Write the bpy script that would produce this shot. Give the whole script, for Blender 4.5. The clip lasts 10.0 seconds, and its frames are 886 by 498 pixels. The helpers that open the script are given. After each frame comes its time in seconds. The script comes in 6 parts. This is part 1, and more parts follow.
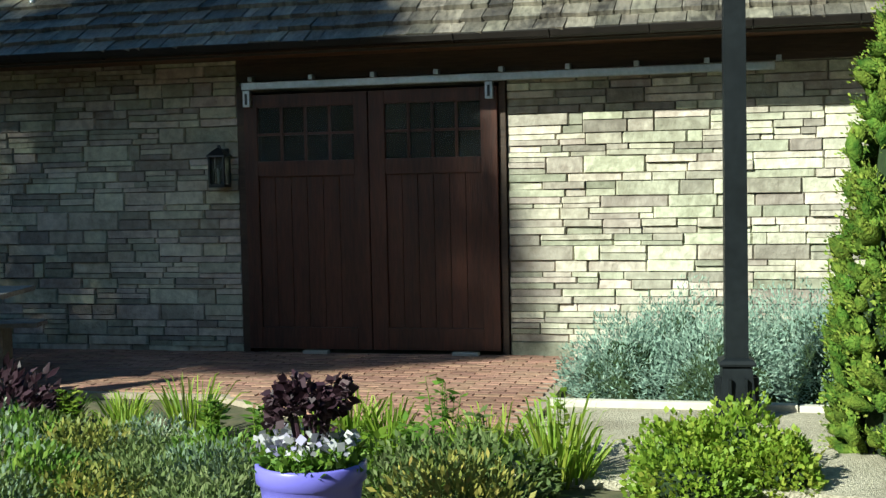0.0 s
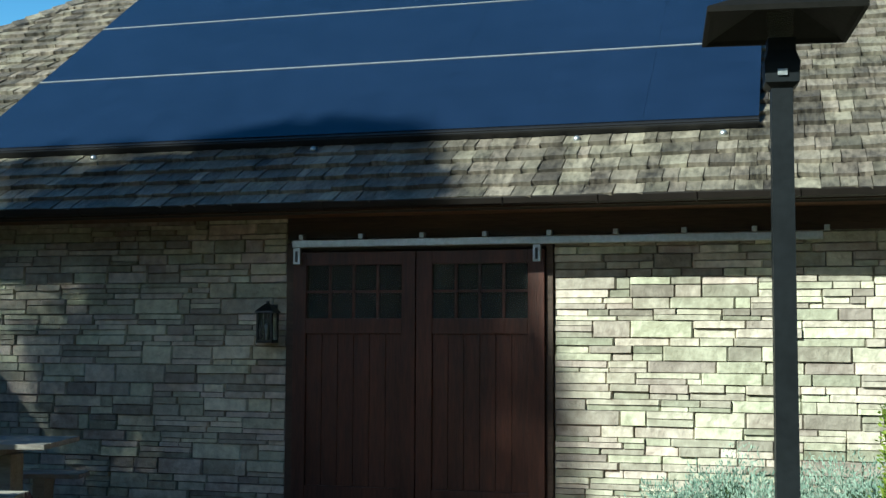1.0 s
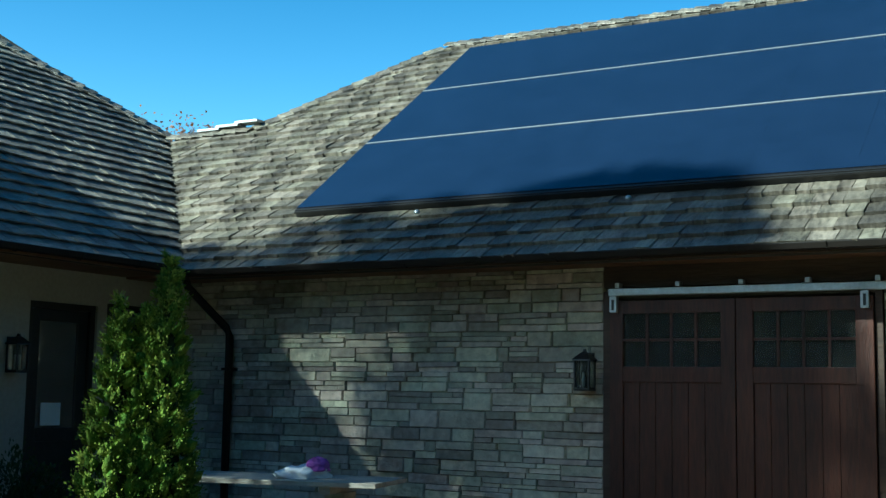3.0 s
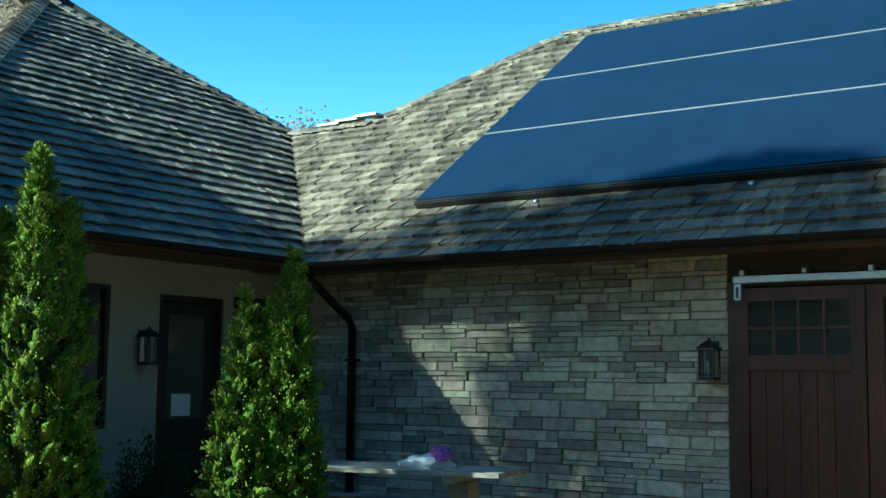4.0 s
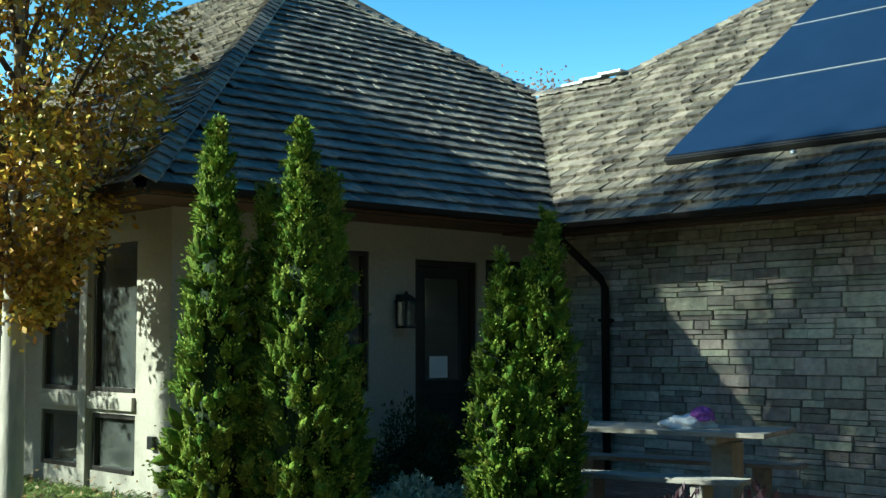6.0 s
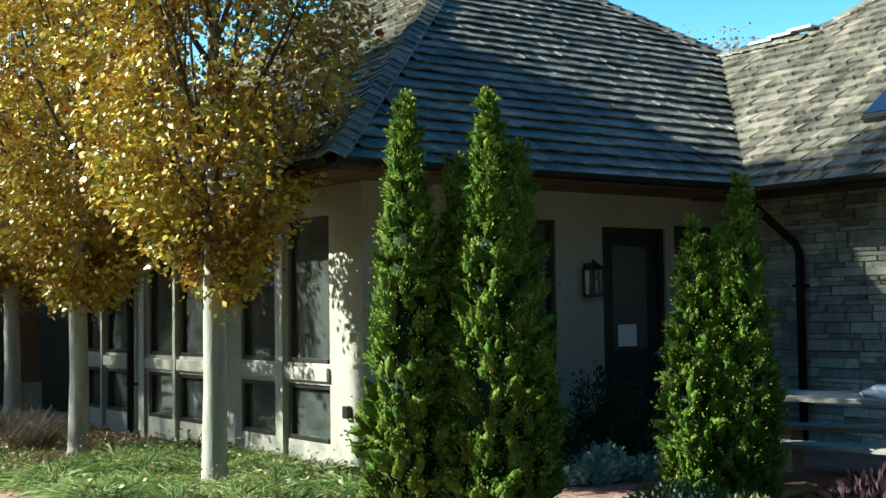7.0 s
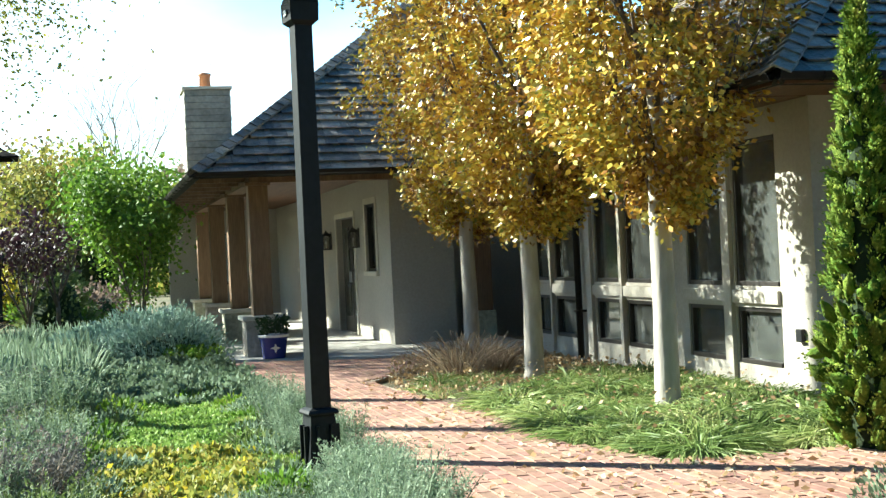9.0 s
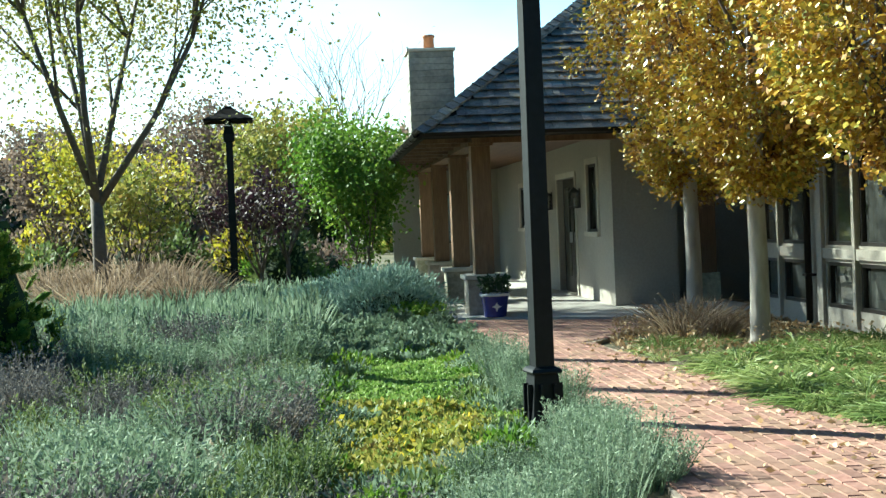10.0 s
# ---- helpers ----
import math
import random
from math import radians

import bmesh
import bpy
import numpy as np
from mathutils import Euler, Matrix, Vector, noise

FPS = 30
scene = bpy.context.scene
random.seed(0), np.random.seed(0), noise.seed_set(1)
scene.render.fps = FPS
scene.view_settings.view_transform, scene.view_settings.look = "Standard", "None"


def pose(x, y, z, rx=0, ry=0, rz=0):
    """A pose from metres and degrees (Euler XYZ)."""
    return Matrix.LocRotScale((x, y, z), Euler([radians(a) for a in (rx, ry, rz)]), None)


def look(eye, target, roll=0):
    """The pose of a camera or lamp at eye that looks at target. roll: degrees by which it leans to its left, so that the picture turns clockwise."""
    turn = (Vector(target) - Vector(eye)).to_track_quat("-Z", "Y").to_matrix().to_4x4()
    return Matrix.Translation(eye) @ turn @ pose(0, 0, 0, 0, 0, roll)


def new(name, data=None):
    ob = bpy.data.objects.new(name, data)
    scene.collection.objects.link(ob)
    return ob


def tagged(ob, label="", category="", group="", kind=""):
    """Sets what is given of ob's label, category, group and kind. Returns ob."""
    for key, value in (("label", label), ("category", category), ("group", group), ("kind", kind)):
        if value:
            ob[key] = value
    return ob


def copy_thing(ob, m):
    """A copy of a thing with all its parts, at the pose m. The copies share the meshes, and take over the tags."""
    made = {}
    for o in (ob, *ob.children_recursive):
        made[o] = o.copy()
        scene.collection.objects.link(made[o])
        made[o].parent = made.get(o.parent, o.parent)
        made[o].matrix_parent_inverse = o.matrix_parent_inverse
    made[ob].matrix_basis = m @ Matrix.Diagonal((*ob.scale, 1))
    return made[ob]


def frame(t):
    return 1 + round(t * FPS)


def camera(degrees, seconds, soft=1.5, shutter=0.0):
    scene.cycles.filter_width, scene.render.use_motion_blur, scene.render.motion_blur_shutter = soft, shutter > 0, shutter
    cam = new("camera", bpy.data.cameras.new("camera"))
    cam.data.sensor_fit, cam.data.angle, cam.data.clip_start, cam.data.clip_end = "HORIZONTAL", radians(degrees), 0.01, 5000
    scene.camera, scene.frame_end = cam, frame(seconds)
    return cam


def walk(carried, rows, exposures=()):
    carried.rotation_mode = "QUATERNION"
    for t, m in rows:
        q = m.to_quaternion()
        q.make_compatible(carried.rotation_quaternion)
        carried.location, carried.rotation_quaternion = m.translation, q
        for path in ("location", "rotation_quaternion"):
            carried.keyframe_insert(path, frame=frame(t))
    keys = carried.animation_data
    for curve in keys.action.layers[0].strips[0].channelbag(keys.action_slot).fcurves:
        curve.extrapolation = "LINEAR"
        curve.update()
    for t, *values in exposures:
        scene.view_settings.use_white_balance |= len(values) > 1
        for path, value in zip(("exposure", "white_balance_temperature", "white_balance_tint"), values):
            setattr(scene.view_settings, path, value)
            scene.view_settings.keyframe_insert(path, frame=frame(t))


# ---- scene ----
cam = camera(39.06, 10.0, soft=1.4)
# seconds, eye in metres, pitch, lean, yaw in degrees
ROWS = [
    (0.0, -0.138, 0.472, 1.568, -3.22, -1.18, 13.91),
    (0.5, -0.141, 0.458, 1.589, 1.00, -0.15, 14.75),
    (1.0, -0.175, 0.435, 1.562, 4.18, 0.25, 15.75),
    (1.5, -0.191, 0.389, 1.538, 6.17, 0.58, 18.24),
    (2.0, -0.189, 0.327, 1.493, 7.09, 0.80, 22.19),
    (2.5, -0.214, 0.328, 1.478, 6.98, 0.94, 26.31),
    (4.0, -0.233, 0.321, 1.468, 6.14, 0.74, 35.29),
    (4.5, -0.243, 0.319, 1.475, 5.81, 0.54, 37.70),
    (5.0, -0.250, 0.319, 1.466, 5.42, 0.37, 40.23),
    (6.5, -0.355, 0.280, 1.482, 3.55, -0.43, 50.31),
    (7.0, -0.379, 0.266, 1.502, 2.81, -0.81, 54.72),
    (7.5, -0.400, 0.235, 1.483, 2.27, -1.38, 59.43),
    (8.0, -0.415, 0.207, 1.483, 1.57, -1.96, 64.33),
    (8.5, -0.418, 0.206, 1.470, 0.88, -2.43, 69.48),
    (9.0, -0.393, 0.178, 1.482, 0.11, -2.73, 74.59),
    (9.5, -0.391, 0.139, 1.482, -0.64, -2.57, 79.64),
    (10.0, -0.363, 0.122, 1.488, -1.29, -2.29, 84.63),
]
walk(cam, [(t, pose(x, y, z, 0, 0, yaw) @ pose(0, 0, 0, 90 + pitch) @ pose(0, 0, 0, 0, 0, lean)) for t, x, y, z, pitch, lean, yaw in ROWS],
     [(0.0, 0.88, 6000, -9), (1.0, 0.82, 5750, -9), (2.5, 0.93, 5250, -14), (4.5, 1.45, 5500, -25), (6.5, 1.25, 5850, -13), (7.0, 1.48, 5900, -10), (8.0, 2.06, 6050, -4), (9.0, 2.15, 6100, -3), (10.0, 1.78, 5850, -9)])

# ---- light ----
SUN_AZ, SUN_EL = 216.0, 32.3  # clockwise from +y, above the horizon
sun_way = Vector((math.sin(radians(SUN_AZ)) * math.cos(radians(SUN_EL)), math.cos(radians(SUN_AZ)) * math.cos(radians(SUN_EL)), math.sin(radians(SUN_EL))))
world = bpy.data.worlds.new("sky")
scene.world = world
world.use_nodes = True
wn, wl = world.node_tree.nodes, world.node_tree.links
sky = wn.new("ShaderNodeTexSky")
sky.sky_type, sky.sun_disc = "NISHITA", False
sky.sun_elevation, sky.sun_rotation = radians(SUN_EL), radians(SUN_AZ)
sky.air_density, sky.dust_density, sky.ozone_density = 1.0, 0.5, 0.7
wco = wn.new("ShaderNodeTexCoord")
wmap = wn.new("ShaderNodeMapping")
wmap.inputs["Scale"].default_value = (1.0, 1.0, 2.6)
wl.new(wco.outputs["Generated"], wmap.inputs["Vector"])
wnoise = wn.new("ShaderNodeTexNoise")
wnoise.inputs["Scale"].default_value, wnoise.inputs["Detail"].default_value = 1.6, 7.0
wl.new(wmap.outputs[0], wnoise.inputs["Vector"])
# thin cloud thickens towards the sun's side of the sky
wdot = wn.new("ShaderNodeVectorMath")
wdot.operation = "DOT_PRODUCT"
wdot.inputs[1].default_value = (-0.91, -0.42, 0.0)
wl.new(wco.outputs["Generated"], wdot.inputs[0])
wadd = wn.new("ShaderNodeMath")
wadd.operation, wadd.inputs[1].default_value = "MULTIPLY_ADD", 0.75
wl.new(wdot.outputs["Value"], wadd.inputs[0])
wl.new(wnoise.outputs["Fac"], wadd.inputs[2])
wramp = wn.new("ShaderNodeMapRange")
wramp.inputs["From Min"].default_value, wramp.inputs["From Max"].default_value = 1.0, 1.22
wl.new(wadd.outputs[0], wramp.inputs["Value"])
wmix = wn.new("ShaderNodeMix")
wmix.data_type = "RGBA"
wl.new(wramp.outputs[0], wmix.inputs["Factor"])
whsv = wn.new("ShaderNodeHueSaturation")
whsv.inputs["Saturation"].default_value = 1.45
wl.new(sky.outputs[0], whsv.inputs["Color"])
# the air brightens towards the horizon all round
wsep = wn.new("ShaderNodeSeparateXYZ")
wl.new(wco.outputs["Generated"], wsep.inputs[0])
whaze = wn.new("ShaderNodeMapRange")
whaze.inputs["From Min"].default_value, whaze.inputs["From Max"].default_value = 0.02, 0.55
whaze.inputs["To Min"].default_value, whaze.inputs["To Max"].default_value = 2.6, 1.0
wl.new(wsep.outputs["Z"], whaze.inputs["Value"])
wscale = wn.new("ShaderNodeVectorMath")
wscale.operation = "SCALE"
wl.new(whsv.outputs[0], wscale.inputs[0])
wl.new(whaze.outputs[0], wscale.inputs["Scale"])
wl.new(wscale.outputs[0], wmix.inputs["A"])
wmix.inputs["B"].default_value = (7.2, 7.5, 7.8, 1.0)
wbg = wn["Background"]
wl.new(wmix.outputs["Result"], wbg.inputs["Color"])
wbg.inputs["Strength"].default_value = 0.052
sun_data = bpy.data.lights.new("sun", "SUN")
sun_data.energy, sun_data.angle, sun_data.color = 5.0, radians(0.6), (1.0, 0.94, 0.83)
sun = new("sun", sun_data)
sun.matrix_world = look(tuple(sun_way * 60), (0, 0, 0))


# ---- materials ----
def mat(name, a, b, scale=8.0, rough=0.8, bump=0.25, vary=0.0, island=0.0, big=None, metal=0.0, spec=0.5, stretch=(1, 1, 1), bumpscale=None, hue=0.0):
    """Two colours mixed by noise at two scales over world position; vary: random value per object; island: per mesh island."""
    m = bpy.data.materials.new(name)
    m.use_nodes = True
    n, l = m.node_tree.nodes, m.node_tree.links
    bsdf = n["Principled BSDF"]
    geo = n.new("ShaderNodeNewGeometry")
    mp = n.new("ShaderNodeMapping")
    mp.inputs["Scale"].default_value = stretch
    l.new(geo.outputs["Position"], mp.inputs["Vector"])
    fine = n.new("ShaderNodeTexNoise")
    fine.inputs["Scale"].default_value, fine.inputs["Detail"].default_value = scale, 6.0
    l.new(mp.outputs[0], fine.inputs["Vector"])
    coarse = n.new("ShaderNodeTexNoise")
    coarse.inputs["Scale"].default_value, coarse.inputs["Detail"].default_value = (big or scale * 0.13), 3.0
    l.new(mp.outputs[0], coarse.inputs["Vector"])
    add = n.new("ShaderNodeMath")
    add.operation = "ADD"
    l.new(fine.outputs["Fac"], add.inputs[0])
    l.new(coarse.outputs["Fac"], add.inputs[1])
    rng = n.new("ShaderNodeMapRange")
    rng.inputs["From Min"].default_value, rng.inputs["From Max"].default_value = 0.72, 1.28
    l.new(add.outputs[0], rng.inputs["Value"])
    mix = n.new("ShaderNodeMix")
    mix.data_type = "RGBA"
    mix.inputs["A"].default_value, mix.inputs["B"].default_value = (*a, 1), (*b, 1)
    l.new(rng.outputs[0], mix.inputs["Factor"])
    col = mix.outputs["Result"]
    if vary or island:
        if vary:
            src = n.new("ShaderNodeObjectInfo").outputs["Random"]
        else:
            src = geo.outputs["Random Per Island"]
        amount = vary or island
        hsv = n.new("ShaderNodeHueSaturation")
        vr = n.new("ShaderNodeMapRange")
        vr.inputs["To Min"].default_value, vr.inputs["To Max"].default_value = 1 - amount, 1 + amount
        l.new(src, vr.inputs["Value"])
        l.new(vr.outputs[0], hsv.inputs["Value"])
        if hue:
            fr = n.new("ShaderNodeMath")
            fr.operation, fr.inputs[1].default_value = "MULTIPLY", 7.31
            l.new(src, fr.inputs[0])
            fr2 = n.new("ShaderNodeMath")
            fr2.operation = "FRACT"
            l.new(fr.outputs[0], fr2.inputs[0])
            hr = n.new("ShaderNodeMapRange")
            hr.inputs["To Min"].default_value, hr.inputs["To Max"].default_value = 0.5 - hue, 0.5 + hue
            l.new(fr2.outputs[0], hr.inputs["Value"])
            l.new(hr.outputs[0], hsv.inputs["Hue"])
        l.new(col, hsv.inputs["Color"])
        col = hsv.outputs["Color"]
    l.new(col, bsdf.inputs["Base Color"])
    bsdf.inputs["Roughness"].default_value, bsdf.inputs["Metallic"].default_value = rough, metal
    bsdf.inputs["Specular IOR Level"].default_value = spec
    if bump:
        bp = n.new("ShaderNodeBump")
        bp.inputs["Strength"].default_value, bp.inputs["Distance"].default_value = bump, 0.02
        src = fine
        if bumpscale:
            src = n.new("ShaderNodeTexNoise")
            src.inputs["Scale"].default_value, src.inputs["Detail"].default_value = bumpscale, 5.0
            l.new(mp.outputs[0], src.inputs["Vector"])
        l.new(src.outputs["Fac"], bp.inputs["Height"])
        l.new(bp.outputs[0], bsdf.inputs["Normal"])
    return m


def leafmat(name, stops, through_light=0.35, rough=0.55, patch=1.1, own=0.0, spec=0.35, solo=0.62):
    """Leaves: colour by random per island along a ramp, with light passing through."""
    m = bpy.data.materials.new(name)
    m.use_nodes = True
    n, l = m.node_tree.nodes, m.node_tree.links
    bsdf = n["Principled BSDF"]
    geo = n.new("ShaderNodeNewGeometry")
    nz = n.new("ShaderNodeTexNoise")
    nz.inputs["Scale"].default_value, nz.inputs["Detail"].default_value = patch, 2.0
    l.new(geo.outputs["Position"], nz.inputs["Vector"])
    ad = n.new("ShaderNodeMath")
    ad.operation, ad.inputs[1].default_value = "MULTIPLY_ADD", solo - own * 0.7
    l.new(geo.outputs["Random Per Island"], ad.inputs[0])
    sc = n.new("ShaderNodeMapRange")
    sc.inputs["From Min"].default_value, sc.inputs["From Max"].default_value = 0.3, 0.7
    sc.inputs["To Max"].default_value = 1.0 - solo
    l.new(nz.outputs["Fac"], sc.inputs["Value"])
    if own:
        # each plant has a tone of its own
        pl = n.new("ShaderNodeMath")
        pl.operation, pl.inputs[1].default_value = "MULTIPLY_ADD", own
        l.new(n.new("ShaderNodeObjectInfo").outputs["Random"], pl.inputs[0])
        l.new(sc.outputs[0], pl.inputs[2])
        l.new(pl.outputs[0], ad.inputs[2])
    else:
        l.new(sc.outputs[0], ad.inputs[2])
    ramp = n.new("ShaderNodeValToRGB")
    el = ramp.color_ramp.elements
    while len(el) < len(stops):
        el.new(0.5)
    for e, (p, c) in zip(el, stops):
        e.position, e.color = p, (*c, 1)
    l.new(ad.outputs[0], ramp.inputs["Fac"])
    l.new(ramp.outputs["Color"], bsdf.inputs["Base Color"])
    bsdf.inputs["Roughness"].default_value = rough
    bsdf.inputs["Specular IOR Level"].default_value = spec
    tr = n.new("ShaderNodeBsdfTranslucent")
    l.new(ramp.outputs["Color"], tr.inputs["Color"])
    ms = n.new("ShaderNodeMixShader")
    ms.inputs[0].default_value = through_light
    l.new(bsdf.outputs[0], ms.inputs[1])
    l.new(tr.outputs[0], ms.inputs[2])
    l.new(ms.outputs[0], n["Material Output"].inputs["Surface"])
    return m


def glassmat(name, tint, rough=0.02):
    """A window pane before a dark room: mirror-like glass over a dark depth."""
    m = bpy.data.materials.new(name)
    m.use_nodes = True
    n, l = m.node_tree.nodes, m.node_tree.links
    bsdf = n["Principled BSDF"]
    bsdf.inputs["Base Color"].default_value = (*tint, 1)
    bsdf.inputs["Roughness"].default_value = rough
    bsdf.inputs["IOR"].default_value = 1.6
    bsdf.inputs["Transmission Weight"].default_value = 0.9
    geo = n.new("ShaderNodeNewGeometry")
    nz = n.new("ShaderNodeTexNoise")
    nz.inputs["Scale"].default_value = 2.5
    l.new(geo.outputs["Position"], nz.inputs["Vector"])
    bp = n.new("ShaderNodeBump")
    bp.inputs["Strength"].default_value, bp.inputs["Distance"].default_value = 0.12, 0.02
    l.new(nz.outputs["Fac"], bp.inputs["Height"])
    l.new(bp.outputs[0], bsdf.inputs["Normal"])
    return m


def stone_mat(name, mortar=False):
    m = mat(name, (0.28, 0.25, 0.195), (0.57, 0.53, 0.43), 14, 0.85, 0.55, vary=0.4, big=1.2, bumpscale=30, hue=0.045)
    return m


M_STONE = stone_mat("ledge stone")
M_STONE_REST = mat("ledge stone rest", (0.28, 0.25, 0.195), (0.57, 0.53, 0.43), 14, 0.85, 0.55, island=0.4, big=1.2, bumpscale=30, hue=0.045)
M_CHIMNEY = mat("grey chimney stone", (0.20, 0.20, 0.185), (0.36, 0.35, 0.31), 14, 0.85, 0.55, vary=0.12, big=3.0, bumpscale=30, hue=0.02)
# the shade of the garage interior is put into this colour
M_GARAGESHADE = mat("painted garage shade", (0.03, 0.028, 0.025), (0.05, 0.046, 0.04), 3, 0.9, 0.0)
M_JOINT = mat("dark joint", (0.17, 0.155, 0.125), (0.26, 0.24, 0.195), 30, 0.95, 0.3)
M_SHINGLE = mat("cedar shake", (0.055, 0.047, 0.036), (0.30, 0.262, 0.208), 9, 0.42, 0.7, vary=0.5, stretch=(3, 1, 1), bumpscale=45, hue=0.015, spec=0.75)
M_SHINGLE_REST = mat("cedar shake rest", (0.055, 0.047, 0.036), (0.30, 0.262, 0.208), 9, 0.42, 0.7, island=0.5, stretch=(3, 1, 1), bumpscale=45, hue=0.015, spec=0.75)
M_DECK = mat("roof deck", (0.03, 0.028, 0.025), (0.05, 0.045, 0.04), 10, 0.9, 0.2)
M_STUCCO = mat("stucco", (0.36, 0.33, 0.28), (0.44, 0.405, 0.345), 25, 0.9, 0.35, big=0.6, bumpscale=90)
M_TRIM = mat("pale trim", (0.5, 0.46, 0.37), (0.6, 0.56, 0.47), 20, 0.8, 0.2)
M_DOORWOOD = mat("red-brown stained wood", (0.032, 0.010, 0.006), (0.09, 0.028, 0.016), 7, 0.45, 0.25, stretch=(6, 6, 0.7), bumpscale=18)
M_DARKWOOD = mat("dark brown timber", (0.03, 0.017, 0.011), (0.07, 0.04, 0.025), 8, 0.6, 0.25, stretch=(0.7, 6, 6))
M_SOFFIT = mat("cedar soffit", (0.09, 0.042, 0.022), (0.16, 0.08, 0.04), 6, 0.6, 0.2, stretch=(0.8, 8, 8))
M_POSTWOOD = mat("cedar post", (0.15, 0.085, 0.048), (0.25, 0.15, 0.085), 7, 0.6, 0.25, stretch=(7, 7, 0.7))
M_BLACK = mat("black enamel", (0.010, 0.011, 0.012), (0.02, 0.022, 0.024), 20, 0.4, 0.08)
M_FRAME = mat("dark bronze frame", (0.012, 0.010, 0.009), (0.025, 0.02, 0.017), 15, 0.45, 0.05)
M_GREYPOST = mat("grey-green enamel", (0.007, 0.009, 0.011), (0.012, 0.015, 0.018), 18, 0.5, 0.1, spec=0.2)
M_ZINC = mat("galvanised steel", (0.45, 0.47, 0.48), (0.62, 0.64, 0.65), 30, 0.42, 0.1, metal=0.85)
M_GUTTER = mat("bronze gutter", (0.009, 0.007, 0.006), (0.016, 0.012, 0.01), 10, 0.5, 0.08, spec=0.25)
M_PANEL = mat("solar glass", (0.009, 0.0175, 0.042), (0.012, 0.023, 0.055), 3, 0.16, 0.0, big=0.4, spec=0.6)
M_PANELRIM = mat("black anodised rim", (0.01, 0.01, 0.011), (0.016, 0.016, 0.018), 10, 0.45, 0.0)
M_RAILLINE = mat("bare aluminium", (0.36, 0.37, 0.38), (0.46, 0.47, 0.48), 20, 0.45, 0.0, metal=0.5)
M_HAT = mat("dull black hat paint", (0.006, 0.006, 0.005), (0.011, 0.010, 0.009), 18, 0.75, 0.1, spec=0.1)
M_BRICK = mat("paving brick", (0.225, 0.115, 0.08), (0.335, 0.198, 0.145), 16, 0.85, 0.4, vary=0.25, big=0.8, hue=0.012)
M_BRICK_REST = mat("paving brick rest", (0.225, 0.115, 0.08), (0.335, 0.198, 0.145), 16, 0.85, 0.4, island=0.25, big=0.8, hue=0.012)
M_SAND = mat("joint sand", (0.27, 0.215, 0.16), (0.4, 0.33, 0.26), 40, 0.95, 0.3)
M_SOIL = mat("bark mulch soil", (0.045, 0.033, 0.022), (0.13, 0.095, 0.06), 18, 0.95, 0.9, big=0.5)
M_GROUND = mat("garden ground", (0.05, 0.06, 0.025), (0.13, 0.11, 0.06), 9, 0.95, 0.9, big=0.25)
M_LAWN = mat("ground cover leaves", (0.05, 0.08, 0.02), (0.10, 0.15, 0.04), 30, 0.9, 0.9, big=1.0)
M_GRAVEL = mat("pea gravel", (0.26, 0.225, 0.16), (0.55, 0.49, 0.38), 70, 0.9, 1.0, big=2.0)
M_CONCRETE = mat("concrete", (0.36, 0.34, 0.31), (0.48, 0.46, 0.42), 10, 0.9, 0.25, big=0.8)
M_EDGE = mat("limestone edging", (0.5, 0.46, 0.38), (0.62, 0.58, 0.5), 12, 0.85, 0.3)
M_BARK = mat("smooth grey bark", (0.27, 0.245, 0.21), (0.47, 0.43, 0.38), 12, 0.85, 0.5, stretch=(1, 1, 0.3))
M_TWIG = mat("dark twig bark", (0.07, 0.055, 0.045), (0.14, 0.115, 0.095), 14, 0.85, 0.4)
M_TABLE = mat("weathered teak", (0.24, 0.215, 0.19), (0.38, 0.35, 0.31), 8, 0.8, 0.4, stretch=(0.8, 6, 6))
M_POTP = mat("periwinkle glazed pot", (0.17, 0.15, 0.62), (0.2, 0.18, 0.7), 6, 0.3, 0.06)
M_POTB = mat("cobalt glazed pot", (0.02, 0.03, 0.2), (0.035, 0.05, 0.3), 6, 0.25, 0.06)
M_WHITE = mat("white glaze", (0.7, 0.7, 0.68), (0.8, 0.8, 0.78), 10, 0.5, 0.05)
M_PAPER = mat("white paper", (0.72, 0.73, 0.72), (0.78, 0.79, 0.78), 6, 0.7, 0.0)
M_CLOTHP = mat("purple cloth", (0.2, 0.05, 0.3), (0.36, 0.12, 0.42), 12, 0.9, 0.5)
M_CLOTHW = mat("white cloth", (0.6, 0.62, 0.68), (0.75, 0.76, 0.8), 12, 0.9, 0.5)
M_CLAY = mat("terracotta", (0.33, 0.14, 0.07), (0.45, 0.21, 0.11), 10, 0.85, 0.2)
M_ROOM = mat("dim room plaster", (0.26, 0.24, 0.21), (0.34, 0.32, 0.28), 3, 0.9, 0.0)
M_GLASS = glassmat("window glass", (0.42, 0.45, 0.43))
M_LAMPGLASS = glassmat("lantern glass", (0.5, 0.52, 0.5), 0.15)
GOLD = ((0.0, (0.10, 0.05, 0.018)), (0.22, (0.22, 0.095, 0.02)), (0.42, (0.47, 0.27, 0.03)), (0.64, (0.64, 0.50, 0.075)), (0.8, (0.26, 0.27, 0.06)), (1.0, (0.12, 0.16, 0.03)))
M_GOLDLEAF = leafmat("golden leaves", GOLD, 0.14, 0.38, 2.6, spec=0.55, solo=0.45)
M_CYP = leafmat("arborvitae sprays", ((0.0, (0.035, 0.085, 0.014)), (0.4, (0.13, 0.205, 0.03)), (0.85, (0.32, 0.365, 0.07)), (1.0, (0.34, 0.26, 0.10))), 0.05, 0.85, 9.0, spec=0.1, solo=0.3)
